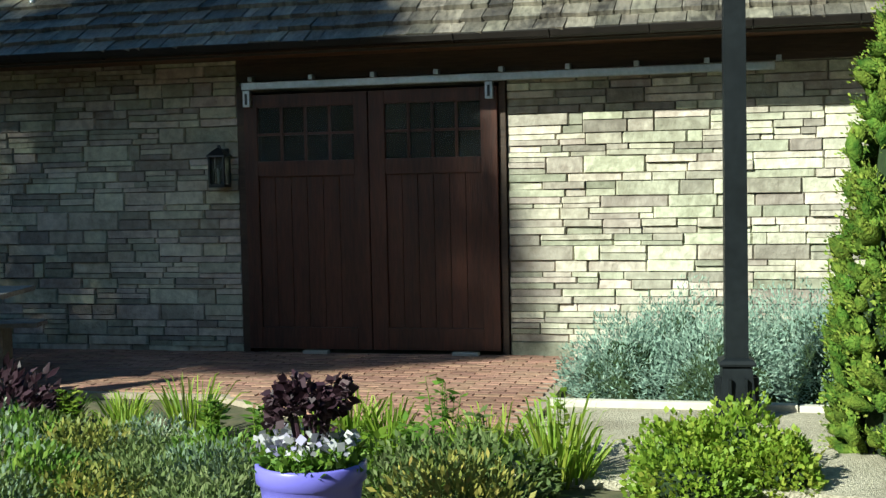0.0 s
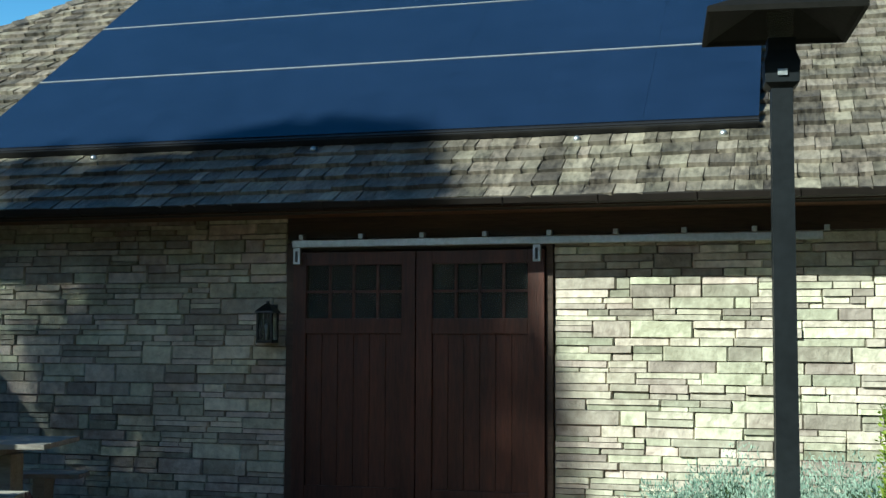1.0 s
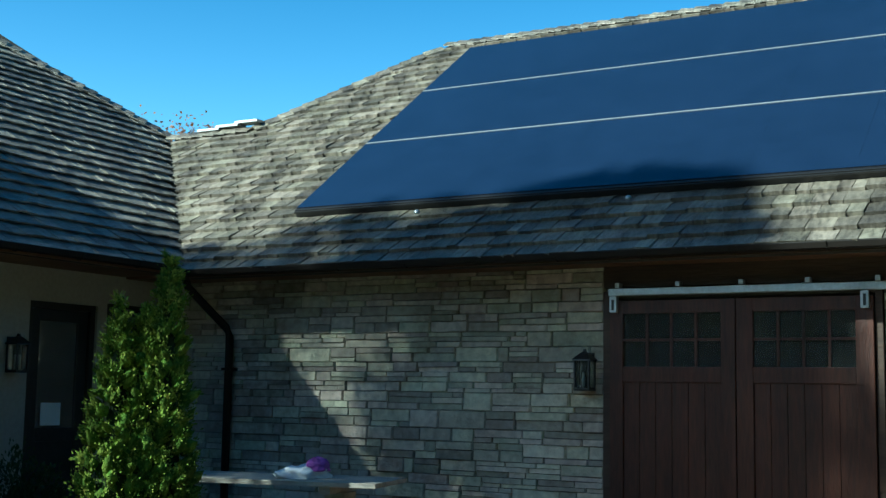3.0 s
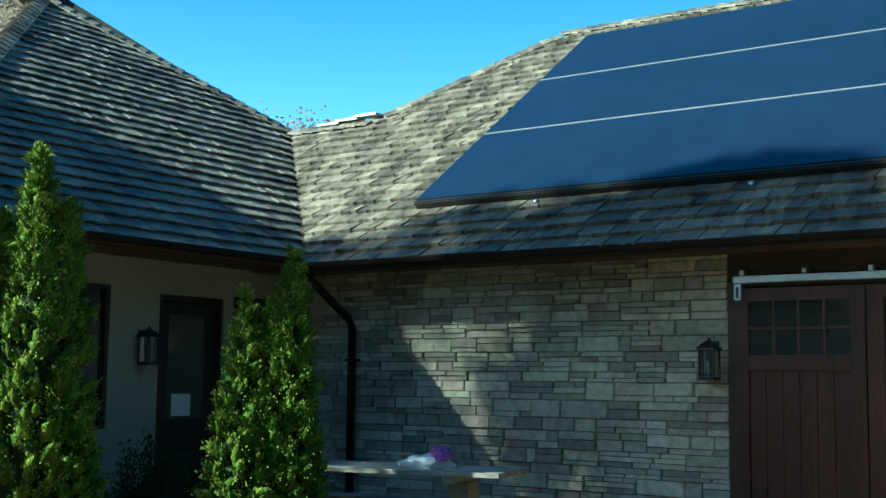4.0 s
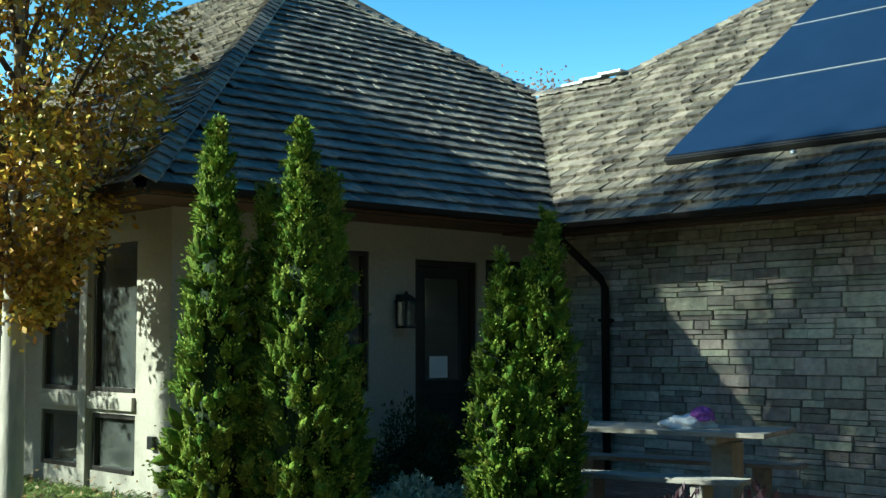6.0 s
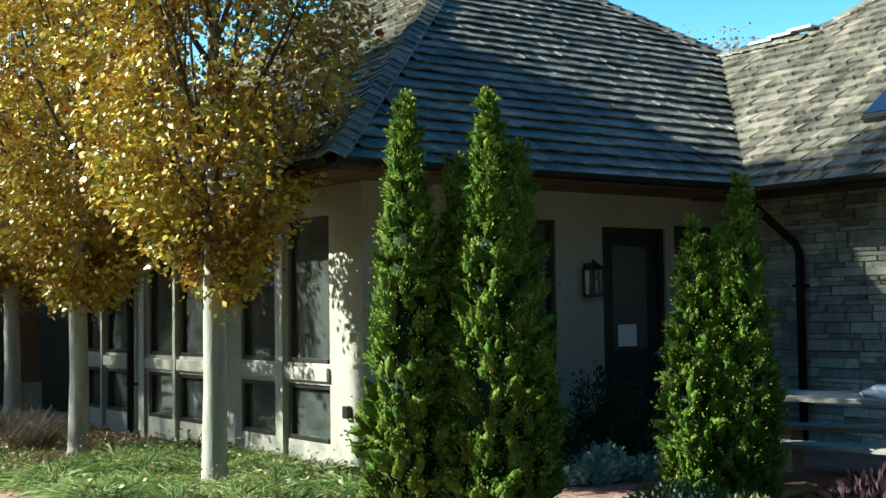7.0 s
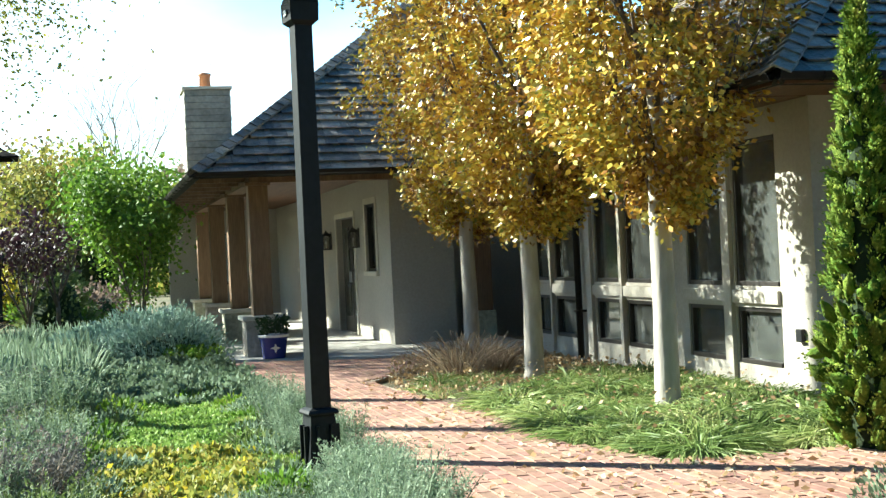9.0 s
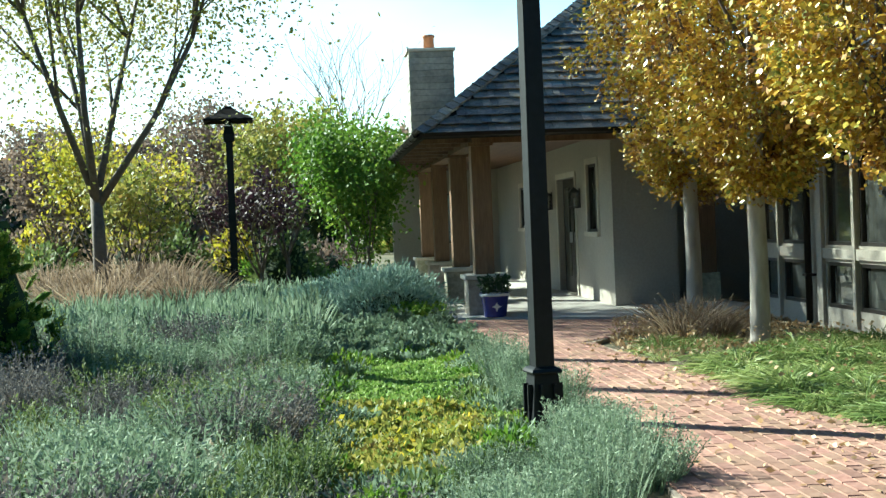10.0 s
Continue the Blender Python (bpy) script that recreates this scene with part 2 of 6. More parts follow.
M_CYPPLUME = mat("arborvitae plumes", (0.035, 0.085, 0.012), (0.165, 0.225, 0.035), 26, 0.85, 1.0, island=0.35, big=8.0, spec=0.1, bumpscale=70, hue=0.02)
# near-black green: the shade deep in the foliage is put into this colour
M_CORESHADE = mat("painted foliage shade", (0.012, 0.025, 0.006), (0.025, 0.045, 0.01), 20, 0.95, 0.6)
M_SAGE = leafmat("grey-green lavender", ((0.0, (0.06, 0.085, 0.05)), (0.3, (0.125, 0.175, 0.105)), (0.6, (0.225, 0.305, 0.20)), (0.88, (0.37, 0.44, 0.315)), (1.0, (0.28, 0.23, 0.16))), 0.25, 0.8, 1.6, 0.4)
M_JUNIPER = leafmat("blue juniper needles", ((0.0, (0.12, 0.20, 0.155)), (0.5, (0.26, 0.37, 0.30)), (1.0, (0.42, 0.51, 0.42))), 0.2, 0.8)
M_GRASS = leafmat("grass blades", ((0.0, (0.055, 0.09, 0.028)), (0.45, (0.16, 0.235, 0.065)), (0.82, (0.36, 0.40, 0.15)), (1.0, (0.52, 0.45, 0.26))), 0.35, 0.5, 1.4, 0.3)
M_LIME = leafmat("lime green leaves", ((0.0, (0.10, 0.19, 0.02)), (0.5, (0.25, 0.36, 0.04)), (1.0, (0.44, 0.45, 0.08))), 0.4, solo=0.5, patch=3.0)
M_MIDGREEN = leafmat("mid green leaves", ((0.0, (0.05, 0.12, 0.016)), (0.6, (0.14, 0.25, 0.03)), (1.0, (0.28, 0.35, 0.06))), 0.35)
M_DARKLEAF = leafmat("dark evergreen leaves", ((0.0, (0.012, 0.03, 0.01)), (1.0, (0.04, 0.075, 0.02))), 0.2)
M_PURPLELEAF = leafmat("dark purple kale", ((0.0, (0.018, 0.009, 0.014)), (0.7, (0.05, 0.022, 0.035)), (1.0, (0.1, 0.05, 0.06))), 0.2)
M_STRAW = leafmat("straw grasses", ((0.0, (0.15, 0.11, 0.07)), (0.6, (0.30, 0.22, 0.15)), (1.0, (0.46, 0.38, 0.27))), 0.3, 0.9)
M_YELLOWTREE = leafmat("yellow-green leaves", ((0.0, (0.2, 0.24, 0.03)), (0.5, (0.4, 0.36, 0.04)), (1.0, (0.55, 0.4, 0.05))), 0.45)
M_RUST = leafmat("rust leaves", ((0.0, (0.14, 0.07, 0.04)), (0.5, (0.32, 0.17, 0.1)), (1.0, (0.46, 0.27, 0.17))), 0.35)
M_HERB = leafmat("soft green herb leaves", ((0.0, (0.06, 0.10, 0.025)), (0.55, (0.14, 0.19, 0.06)), (1.0, (0.27, 0.3, 0.14))), 0.3, 0.7)
M_COVER = leafmat("creeping green leaves", ((0.0, (0.06, 0.12, 0.025)), (0.4, (0.19, 0.31, 0.065)), (0.8, (0.34, 0.44, 0.13)), (1.0, (0.42, 0.40, 0.17))), 0.25, 0.7, 2.5, solo=0.45)
M_OLIVE = leafmat("olive and yellow leaves", ((0.0, (0.10, 0.14, 0.03)), (0.45, (0.25, 0.27, 0.06)), (0.8, (0.42, 0.36, 0.09)), (1.0, (0.25, 0.13, 0.05))), 0.35)
M_DUSK = leafmat("dusky grey-purple stems", ((0.0, (0.05, 0.055, 0.05)), (0.5, (0.13, 0.125, 0.125)), (0.8, (0.22, 0.21, 0.19)), (1.0, (0.24, 0.17, 0.12))), 0.2, 0.9)
M_BARE = leafmat("brown bare twigs and dry leaves", ((0.0, (0.10, 0.075, 0.06)), (0.5, (0.22, 0.165, 0.13)), (1.0, (0.36, 0.27, 0.2))), 0.3, 0.9)
M_PETAL = leafmat("white and violet petals", ((0.0, (0.2, 0.15, 0.5)), (0.45, (0.55, 0.53, 0.6)), (1.0, (0.75, 0.74, 0.7))), 0.3)
M_FALLEN = leafmat("fallen leaves", ((0.0, (0.22, 0.11, 0.06)), (0.5, (0.44, 0.3, 0.15)), (1.0, (0.64, 0.54, 0.36))), 0.2)


# ---- builders ----
def mesh_ob(name, verts, faces, material, parent=None, label="", smooth=False):
    me = bpy.data.meshes.new(name)
    me.from_pydata(verts, [], faces)
    me.materials.append(material)
    if smooth:
        me.shade_smooth()
    ob = new(name, me)
    if parent:
        ob.parent = parent
    if label:
        ob["label"] = label
    return ob


def part(name, bm, material, parent=None, label="", smooth=False):
    """One mesh object from a bmesh, under a thing or a part."""
    bmesh.ops.recalc_face_normals(bm, faces=bm.faces)
    me = bpy.data.meshes.new(name)
    bm.to_mesh(me)
    bm.free()
    me.materials.append(material)
    if smooth:
        me.shade_smooth()
    ob = new(name, me)
    if parent:
        ob.parent = parent
    if label:
        ob["label"] = label
    return ob


def empty(name, x, y, z, rz=0.0):
    ob = new(name)
    ob.matrix_world = pose(x, y, z, 0, 0, rz)
    return ob


def add_box(bm, lo, hi, bevel=0.0, m=None):
    made = bmesh.ops.create_cube(bm, size=1.0)["verts"]
    for v in made:
        v.co = Vector([(lo[i] + hi[i]) / 2 + v.co[i] * (hi[i] - lo[i]) for i in range(3)])
    if bevel:
        edges = list({e for v in made for e in v.link_edges})
        made = list({v for f in bmesh.ops.bevel(bm, geom=edges, offset=bevel, segments=2, affect="EDGES", profile=0.6)["faces"] for v in f.verts} | {v for v in made if v.is_valid})
    if m:
        for v in made:
            v.co = m @ v.co
    return made


def box(name, lo, hi, material, parent=None, label="", bevel=0.0, m=None):
    bm = bmesh.new()
    add_box(bm, lo, hi, bevel, m)
    return part(name, bm, material, parent, label)


def add_lathe(bm, profile, n=20, at=(0, 0, 0), turn=0.0):
    """Rings of (radius, z), closed at both ends."""
    rings = []
    for r, z in profile:
        rings.append([bm.verts.new((at[0] + r * math.cos(turn + 2 * math.pi * k / n), at[1] + r * math.sin(turn + 2 * math.pi * k / n), at[2] + z)) for k in range(n)])
    for a, b in zip(rings, rings[1:]):
        for k in range(n):
            bm.faces.new((a[k], a[(k + 1) % n], b[(k + 1) % n], b[k]))
    bm.faces.new(rings[0][::-1])
    bm.faces.new(rings[-1])


def lathe(name, profile, material, parent=None, label="", n=20, at=(0, 0, 0), turn=0.0, smooth=True):
    bm = bmesh.new()
    add_lathe(bm, profile, n, at, turn)
    return part(name, bm, material, parent, label, smooth)


def add_tube(bm, points, radii, n=7):
    rings = []
    for i, p in enumerate(points):
        p = Vector(p)
        q = Vector(points[min(i + 1, len(points) - 1)]) - Vector(points[max(i - 1, 0)])
        q.normalize()
        u = q.orthogonal().normalized() if abs(q.z) > 0.99 else q.cross(Vector((0, 0, 1))).normalized()
        v = q.cross(u)
        rings.append([bm.verts.new(p + radii[i] * (math.cos(2 * math.pi * k / n) * u + math.sin(2 * math.pi * k / n) * v)) for k in range(n)])
    for a, b in zip(rings, rings[1:]):
        for k in range(n):
            bm.faces.new((a[k], a[(k + 1) % n], b[(k + 1) % n], b[k]))
    bm.faces.new(rings[0][::-1])
    bm.faces.new(rings[-1])


def prism(bm, poly, z0, z1):
    """An upright prism over a plan polygon."""
    a = [bm.verts.new((x, y, z0)) for x, y in poly]
    b = [bm.verts.new((x, y, z1)) for x, y in poly]
    n = len(poly)
    for k in range(n):
        bm.faces.new((a[k], a[(k + 1) % n], b[(k + 1) % n], b[k]))
    bm.faces.new(a[::-1])
    bm.faces.new(b)


def inside(x, y, poly):
    c = False
    for (x1, y1), (x2, y2) in zip(poly, poly[1:] + poly[:1]):
        if (y1 > y) != (y2 > y) and x < (x2 - x1) * (y - y1) / (y2 - y1) + x1:
            c = not c
    return c


rng = np.random.default_rng(7)


def leaf_cloud(name, pts, outs, size, material, parent=None, label="", shape=0.5, droop=0.3, spread=0.8, kind="", face=None):
    """Small folded leaves at the points: each two triangles pairs bent along the midrib, turned about the outward ways."""
    n = len(pts)
    d = outs + rng.normal(0, spread, (n, 3))
    d[:, 2] -= droop
    d /= np.linalg.norm(d, axis=1)[:, None] + 1e-9
    s = np.cross(d, rng.normal(0, 1, (n, 3)) if face is None else face)
    s /= np.linalg.norm(s, axis=1)[:, None] + 1e-9
    up = np.cross(s, d)
    ln = (size * rng.uniform(0.6, 1.25, n))[:, None]
    w = ln * shape * 0.5
    base, tip = pts, pts + d * ln
    mid = pts + d * ln * 0.5 + up * ln * 0.1
    v = np.stack([base, mid + s * w - up * ln * 0.12, tip, mid - s * w - up * ln * 0.12], 1).reshape(-1, 3)
    k = np.arange(n)[:, None] * 4
    f = np.concatenate([k + [0, 1, 2], k + [0, 2, 3]], 0)
    me = bpy.data.meshes.new(name)
    me.vertices.add(len(v))
    me.vertices.foreach_set("co", v.astype(np.float32).ravel())
    me.loops.add(f.size)
    me.loops.foreach_set("vertex_index", f.astype(np.int32).ravel())
    me.polygons.add(len(f))
    me.polygons.foreach_set("loop_start", np.arange(0, f.size, 3, dtype=np.int32))
    me.update(calc_edges=True)
    me.materials.append(material)
    ob = new(name, me)
    if parent:
        ob.parent = parent
    if label:
        ob["label"] = label
    if kind:
        ob["kind"] = kind
    return ob


def blades(name, roots, ways, length, width, material, parent=None, label="", bend=0.4):
    """Narrow bent blades: three-segment strips from the roots along the ways, bending down."""
    n = len(roots)
    d = ways / (np.linalg.norm(ways, axis=1)[:, None] + 1e-9)
    ln = (length * rng.uniform(0.55, 1.2, n))[:, None]
    s = np.cross(d, rng.normal(0, 1, (n, 3)))
    s /= np.linalg.norm(s, axis=1)[:, None] + 1e-9
    w = width * rng.uniform(0.7, 1.3, n)[:, None]
    flat = d * [1, 1, 0] + rng.normal(0, 0.15, (n, 3)) * [1, 1, 0]
    p0 = roots
    p1 = roots + d * ln * 0.5
    p2 = roots + d * ln * 0.85 + flat * ln * bend * 0.3 - np.array([0, 0, 1]) * ln * bend * 0.12
    p3 = roots + d * ln + flat * ln * bend * 0.65 - np.array([0, 0, 1]) * ln * bend * 0.45
    v = np.stack([p0 - s * w, p0 + s * w, p1 - s * w, p1 + s * w, p2 - s * w * 0.7, p2 + s * w * 0.7, p3], 1).reshape(-1, 3)
    k = np.arange(n)[:, None] * 7
    f = np.concatenate([k + [0, 1, 3], k + [0, 3, 2], k + [2, 3, 5], k + [2, 5, 4], k + [4, 5, 6]], 0)
    me = bpy.data.meshes.new(name)
    me.vertices.add(len(v))
    me.vertices.foreach_set("co", v.astype(np.float32).ravel())
    me.loops.add(f.size)
    me.loops.foreach_set("vertex_index", f.astype(np.int32).ravel())
    me.polygons.add(len(f))
    me.polygons.foreach_set("loop_start", np.arange(0, f.size, 3, dtype=np.int32))
    me.update(calc_edges=True)
    me.materials.append(material)
    ob = new(name, me)
    if parent:
        ob.parent = parent
    if label:
        ob["label"] = label
    return ob


# ---- plan ----
WALL_Y = 11.34      # face of the stone wall
WING_X = -10.25     # face of the wing's door wall
WING_Y = 6.33       # face of the wing's window wall
EAVE_Y, EAVE_Z, PITCH = 10.64, 2.765, 0.715
WEAVE_X, WEAVE_Y = -9.42, 5.53
RIDGE_Y, RIDGE_Z = 15.98, 6.58

PATH = [(-19.2, 1.65), (-14.8, 2.2), (-12.0, 2.08), (-10.8, 2.1), (-8.4, 2.15), (-6.7, 1.88), (-3.5, 1.5), (-3.5, 3.4), (-6.2, 4.2), (-6.9, 5.0), (-7.2, 9.0), (-5.8, 9.0), (-4.05, 9.05), (-1.5, 7.2), (-1.55, 11.33), (-10.2, 11.33),
        (-10.2, 8.6), (-9.2, 8.5), (-9.2, 6.0), (-8.1, 5.4), (-8.1, 4.5), (-8.3, 3.85), (-9.3, 3.5), (-11.4, 3.6), (-12.8, 3.36), (-14.8, 3.2), (-17.4, 5.0)]

bm = bmesh.new()
bmesh.ops.create_grid(bm, x_segments=60, y_segments=60, size=400)
for v in bm.verts:
    v.co.z = -0.06
ground = tagged(part("ground", bm, M_GROUND), "brown garden soil with low green growth", "ground", kind="structure")
bm = bmesh.new()
prism(bm, PATH, -0.055, -0.012)
path = tagged(part("pavement", bm, M_SAND), "worn red brick garden path with sandy joints", "path", kind="structure")
bm = bmesh.new()
prism(bm, [(-34, 1.7), (-19.3, 1.7), (-17.5, 4.9), (-17.5, 6.6), (-34, 6.6)], -0.055, 0.02)
tagged(part("porch_slab", bm, M_CONCRETE), "pale concrete slab floor of the porch", "porch floor", kind="structure")
bm = bmesh.new()
prism(bm, [(-1.48, 7.25), (-1.3, 6.9), (4.5, 6.3), (4.5, 8.86), (-1.45, 8.92)], -0.055, -0.008)
tagged(part("gravel_walk", bm, M_GRAVEL), "pale pea gravel walk beside the juniper bed", "gravel", kind="structure")
bm = bmesh.new()
add_box(bm, (-1.5, 8.90, -0.05), (0.15, 8.98, 0.04), 0.01)
add_box(bm, (0.16, 8.89, -0.05), (1.9, 8.97, 0.035), 0.01)
add_box(bm, (1.91, 8.9, -0.05), (4.5, 8.98, 0.04), 0.01)
tagged(part("bed_edging", bm, M_EDGE), "low limestone edging of the juniper bed", "edging", kind="structure")

# ---- stone building ----
STONE_X0, STONE_X1 = WING_X + 0.02, 7.0
DOOR_X0, DOOR_X1, DOOR_TOP = -4.70, -2.28, 2.40
bm = bmesh.new()
for lo, hi in (((STONE_X0, WALL_Y + 0.05, -0.05), (DOOR_X0, WALL_Y + 0.40, 2.95)), ((DOOR_X1, WALL_Y + 0.05, -0.05), (STONE_X1, WALL_Y + 0.40, 2.95)), ((DOOR_X0, WALL_Y + 0.05, DOOR_TOP), (DOOR_X1, WALL_Y + 0.40, 2.95)),
               ((STONE_X1 - 0.3, WALL_Y + 0.41, -0.05), (STONE_X1, 20.6, 2.95)), ((STONE_X0, 20.2, -0.05), (STONE_X1 - 0.31, 20.6, 2.95))):
    add_box(bm, lo, hi)
wall_south = tagged(part("wall_south", bm, M_JOINT), "stacked grey-buff ledge stone wall with deep joints", "wall", kind="structure")


def roof_plane(name, corners, label):
    """A thick slab under the shakes."""
    top = [Vector(c) for c in corners]
    n = (top[1] - top[0]).cross(top[2] - top[0]).normalized()
    if n.z < 0:
        n = -n
    bm = bmesh.new()
    a = [bm.verts.new(p - n * 0.02) for p in top]
    b = [bm.verts.new(p - n * 0.12) for p in top]
    bm.faces.new(a)
    bm.faces.new(b[::-1])
    for k in range(len(top)):
        bm.faces.new((a[k], b[k], b[(k + 1) % len(top)], a[(k + 1) % len(top)]))
    return tagged(part(name, bm, M_DECK), label, "roof", kind="structure")


def rz(y):
    return EAVE_Z + PITCH * (y - EAVE_Y)


VAL_T = (-12.68, EAVE_Y + 3.26)
LOW_Y = VAL_T[1]
KNEE_X = -11.05
MAIN = [(WEAVE_X, EAVE_Y), (8.0, EAVE_Y), (8.0, RIDGE_Y), (-9.15, RIDGE_Y), (KNEE_X, LOW_Y), VAL_T]
roof_main = roof_plane("roof_main", [(x, y, rz(y)) for x, y in MAIN], "weathered grey-brown cedar shake roof")
roof_plane("roof_back", [(8.0, RIDGE_Y, RIDGE_Z), (-9.15, RIDGE_Y, RIDGE_Z), (-14.5, 21.3, EAVE_Z), (8.0, 21.3, EAVE_Z)], "weathered cedar shake back slope")
roof_plane("roof_hip", [(-9.15, RIDGE_Y, RIDGE_Z - 0.02), (KNEE_X, LOW_Y, rz(LOW_Y) - 0.02), (KNEE_X - 2.0, LOW_Y + 3.5, rz(LOW_Y) - 0.4), (-14.5, 21.3, EAVE_Z - 0.02)], "weathered cedar shake hip slope")


def wzx(x):
    return EAVE_Z + 0.04 + PITCH * (WEAVE_X - x)


APEX = (WEAVE_X - 6.25, WEAVE_Y + 6.25)
WING_EAST = [(WEAVE_X, WEAVE_Y), (WEAVE_X, EAVE_Y), VAL_T, (VAL_T[0] - 2.9, VAL_T[1] - 2.9), (APEX[0] + 0.2, APEX[1] - 0.2)]
roof_east = roof_plane("roof_wing_east", [(x, y, wzx(x)) for x, y in WING_EAST], "sunlit cedar shake slope of the stucco wing")
WING_SOUTH = [(WEAVE_X, WEAVE_Y), (APEX[0], APEX[1]), (-19.0, APEX[1]), (-19.0, WEAVE_Y)]
roof_south = roof_plane("roof_wing_south", [(x, y, EAVE_Z + 0.04 + PITCH * (y - WEAVE_Y)) for x, y in WING_SOUTH], "cedar shake slope above the window wall")
roof_plane("roof_wing_north", [(VAL_T[0], VAL_T[1], wzx(VAL_T[0]) - 0.02), (APEX[0], APEX[1] + 0.3, wzx(APEX[0]) - 0.02), (-19.0, APEX[1] + 0.3, wzx(APEX[0]) - 0.02), (-19.0, 18.5, EAVE_Z), (VAL_T[0] - 0.5, 18.5, EAVE_Z)], "cedar shake back slope of the wing")

# eaves: soffit, fascia, gutter
tagged(box("soffit_main", (WING_X, EAVE_Y + 0.04, 2.70), (8.0, WALL_Y + 0.02, 2.73), M_SOFFIT), "red-brown cedar soffit boards", "soffit", kind="structure")
tagged(box("fascia_main", (WEAVE_X, EAVE_Y + 0.01, 2.685), (8.0, EAVE_Y + 0.04, 2.77), M_DARKWOOD), "dark timber fascia board", "fascia", kind="structure")
tagged(box("soffit_wing", (WING_X - 0.02, WEAVE_Y + 0.04, 2.72), (WEAVE_X - 0.04, EAVE_Y, 2.75), M_SOFFIT), "cedar soffit boards of the wing", "soffit", kind="structure")
tagged(box("soffit_south", (-18.9, WEAVE_Y + 0.04, 2.715), (WING_X - 0.03, WING_Y + 0.02, 2.745), M_SOFFIT), "cedar soffit boards above the windows", "soffit", kind="structure")
tagged(box("frieze_beam", (DOOR_X0 - 0.06, WALL_Y - 0.03, 2.50), (7.0, WALL_Y + 0.05, 2.70), M_DARKWOOD), "dark timber beam under the soffit", "beam", kind="structure")


def gutter(a, b):
    """A half-round gutter with a rolled lip from a to b."""
    a, b = Vector(a), Vector(b)
    way = (b - a).normalized()
    out = way.cross(Vector((0, 0, 1))).normalized()
    prof = [(0.0, 0.0), (0.0, -0.05), (0.02, -0.085), (0.06, -0.095), (0.095, -0.075), (0.11, -0.03), (0.112, 0.0), (0.125, 0.006), (0.125, -0.012), (0.105, -0.085), (0.062, -0.108), (0.012, -0.095), (-0.012, -0.05), (-0.012, 0.0)]
    bm = bmesh.new()
    ends = [[bm.verts.new(p + out * u + Vector((0, 0, w))) for u, w in [(0.7 * u, 0.62 * w) for u, w in prof]] for p in (a, b)]
    for k in range(len(prof)):
        bm.faces.new((ends[0][k], ends[0][(k + 1) % len(prof)], ends[1][(k + 1) % len(prof)], ends[1][k]))
    bm.faces.new(ends[0][::-1])
    bm.faces.new(ends[1])
    ob = tagged(part("gutter", bm, M_GUTTER), "dark bronze half-round gutter along the eave", "gutter")
    n = int((b - a).length / 0.8)
    for k in range(n):
        p = a + way * (0.4 + 0.8 * k)
        bm = bmesh.new()
        add_tube(bm, [p + out * u * 0.72 + Vector((0, 0, w * 0.64)) for u, w in ((-0.014, -0.03), (0.012, -0.1), (0.062, -0.113), (0.108, -0.088), (0.13, -0.01), (0.06, 0.012), (0.0, 0.016))], [0.006] * 7, 6)
        part("bracket", bm, M_GUTTER, ob)
    return ob


gutter((WEAVE_X + 0.1, EAVE_Y, 2.76), (8.0, EAVE_Y, 2.76))
gutter((WEAVE_X, WEAVE_Y, 2.80), (WEAVE_X, EAVE_Y - 0.1, 2.80))
gutter((-19.0, WEAVE_Y, 2.80), (WEAVE_X, WEAVE_Y, 2.80))

# ---- wing walls with openings ----
def wall_x(name, x, thick, y0, y1, z0, z1, holes, material, label):
    """A wall facing +x at x, with holes (y0, y1, z0, z1)."""
    bm = bmesh.new()
    ys = sorted({y0, y1, *[h[0] for h in holes], *[h[1] for h in holes]})
    for a, b in zip(ys, ys[1:]):
        mid = (a + b) / 2
        cuts = sorted((h[2], h[3]) for h in holes if h[0] < mid < h[1])
        z = z0
        for c, d in cuts + [(z1, z1)]:
            if c > z + 1e-4:
                add_box(bm, (x - thick, a, z), (x, b, c))
            z = max(z, d)
    bmesh.ops.remove_doubles(bm, verts=bm.verts, dist=1e-4)
    return tagged(part(name, bm, material), label, "wall", kind="structure")


def wall_y(name, y, thick, x0, x1, z0, z1, holes, material, label):
    """A wall facing -y at y, with holes (x0, x1, z0, z1)."""
    bm = bmesh.new()
    xs = sorted({x0, x1, *[h[0] for h in holes], *[h[1] for h in holes]})
    for a, b in zip(xs, xs[1:]):
        mid = (a + b) / 2
        cuts = sorted((h[2], h[3]) for h in holes if h[0] < mid < h[1])
        z = z0
        for c, d in cuts + [(z1, z1)]:
            if c > z + 1e-4:
                add_box(bm, (a, y, z), (b, y + thick, c))
            z = max(z, d)
    bmesh.ops.remove_doubles(bm, verts=bm.verts, dist=1e-4)
    return tagged(part(name, bm, material), label, "wall", kind="structure")


count = {"window": 0}


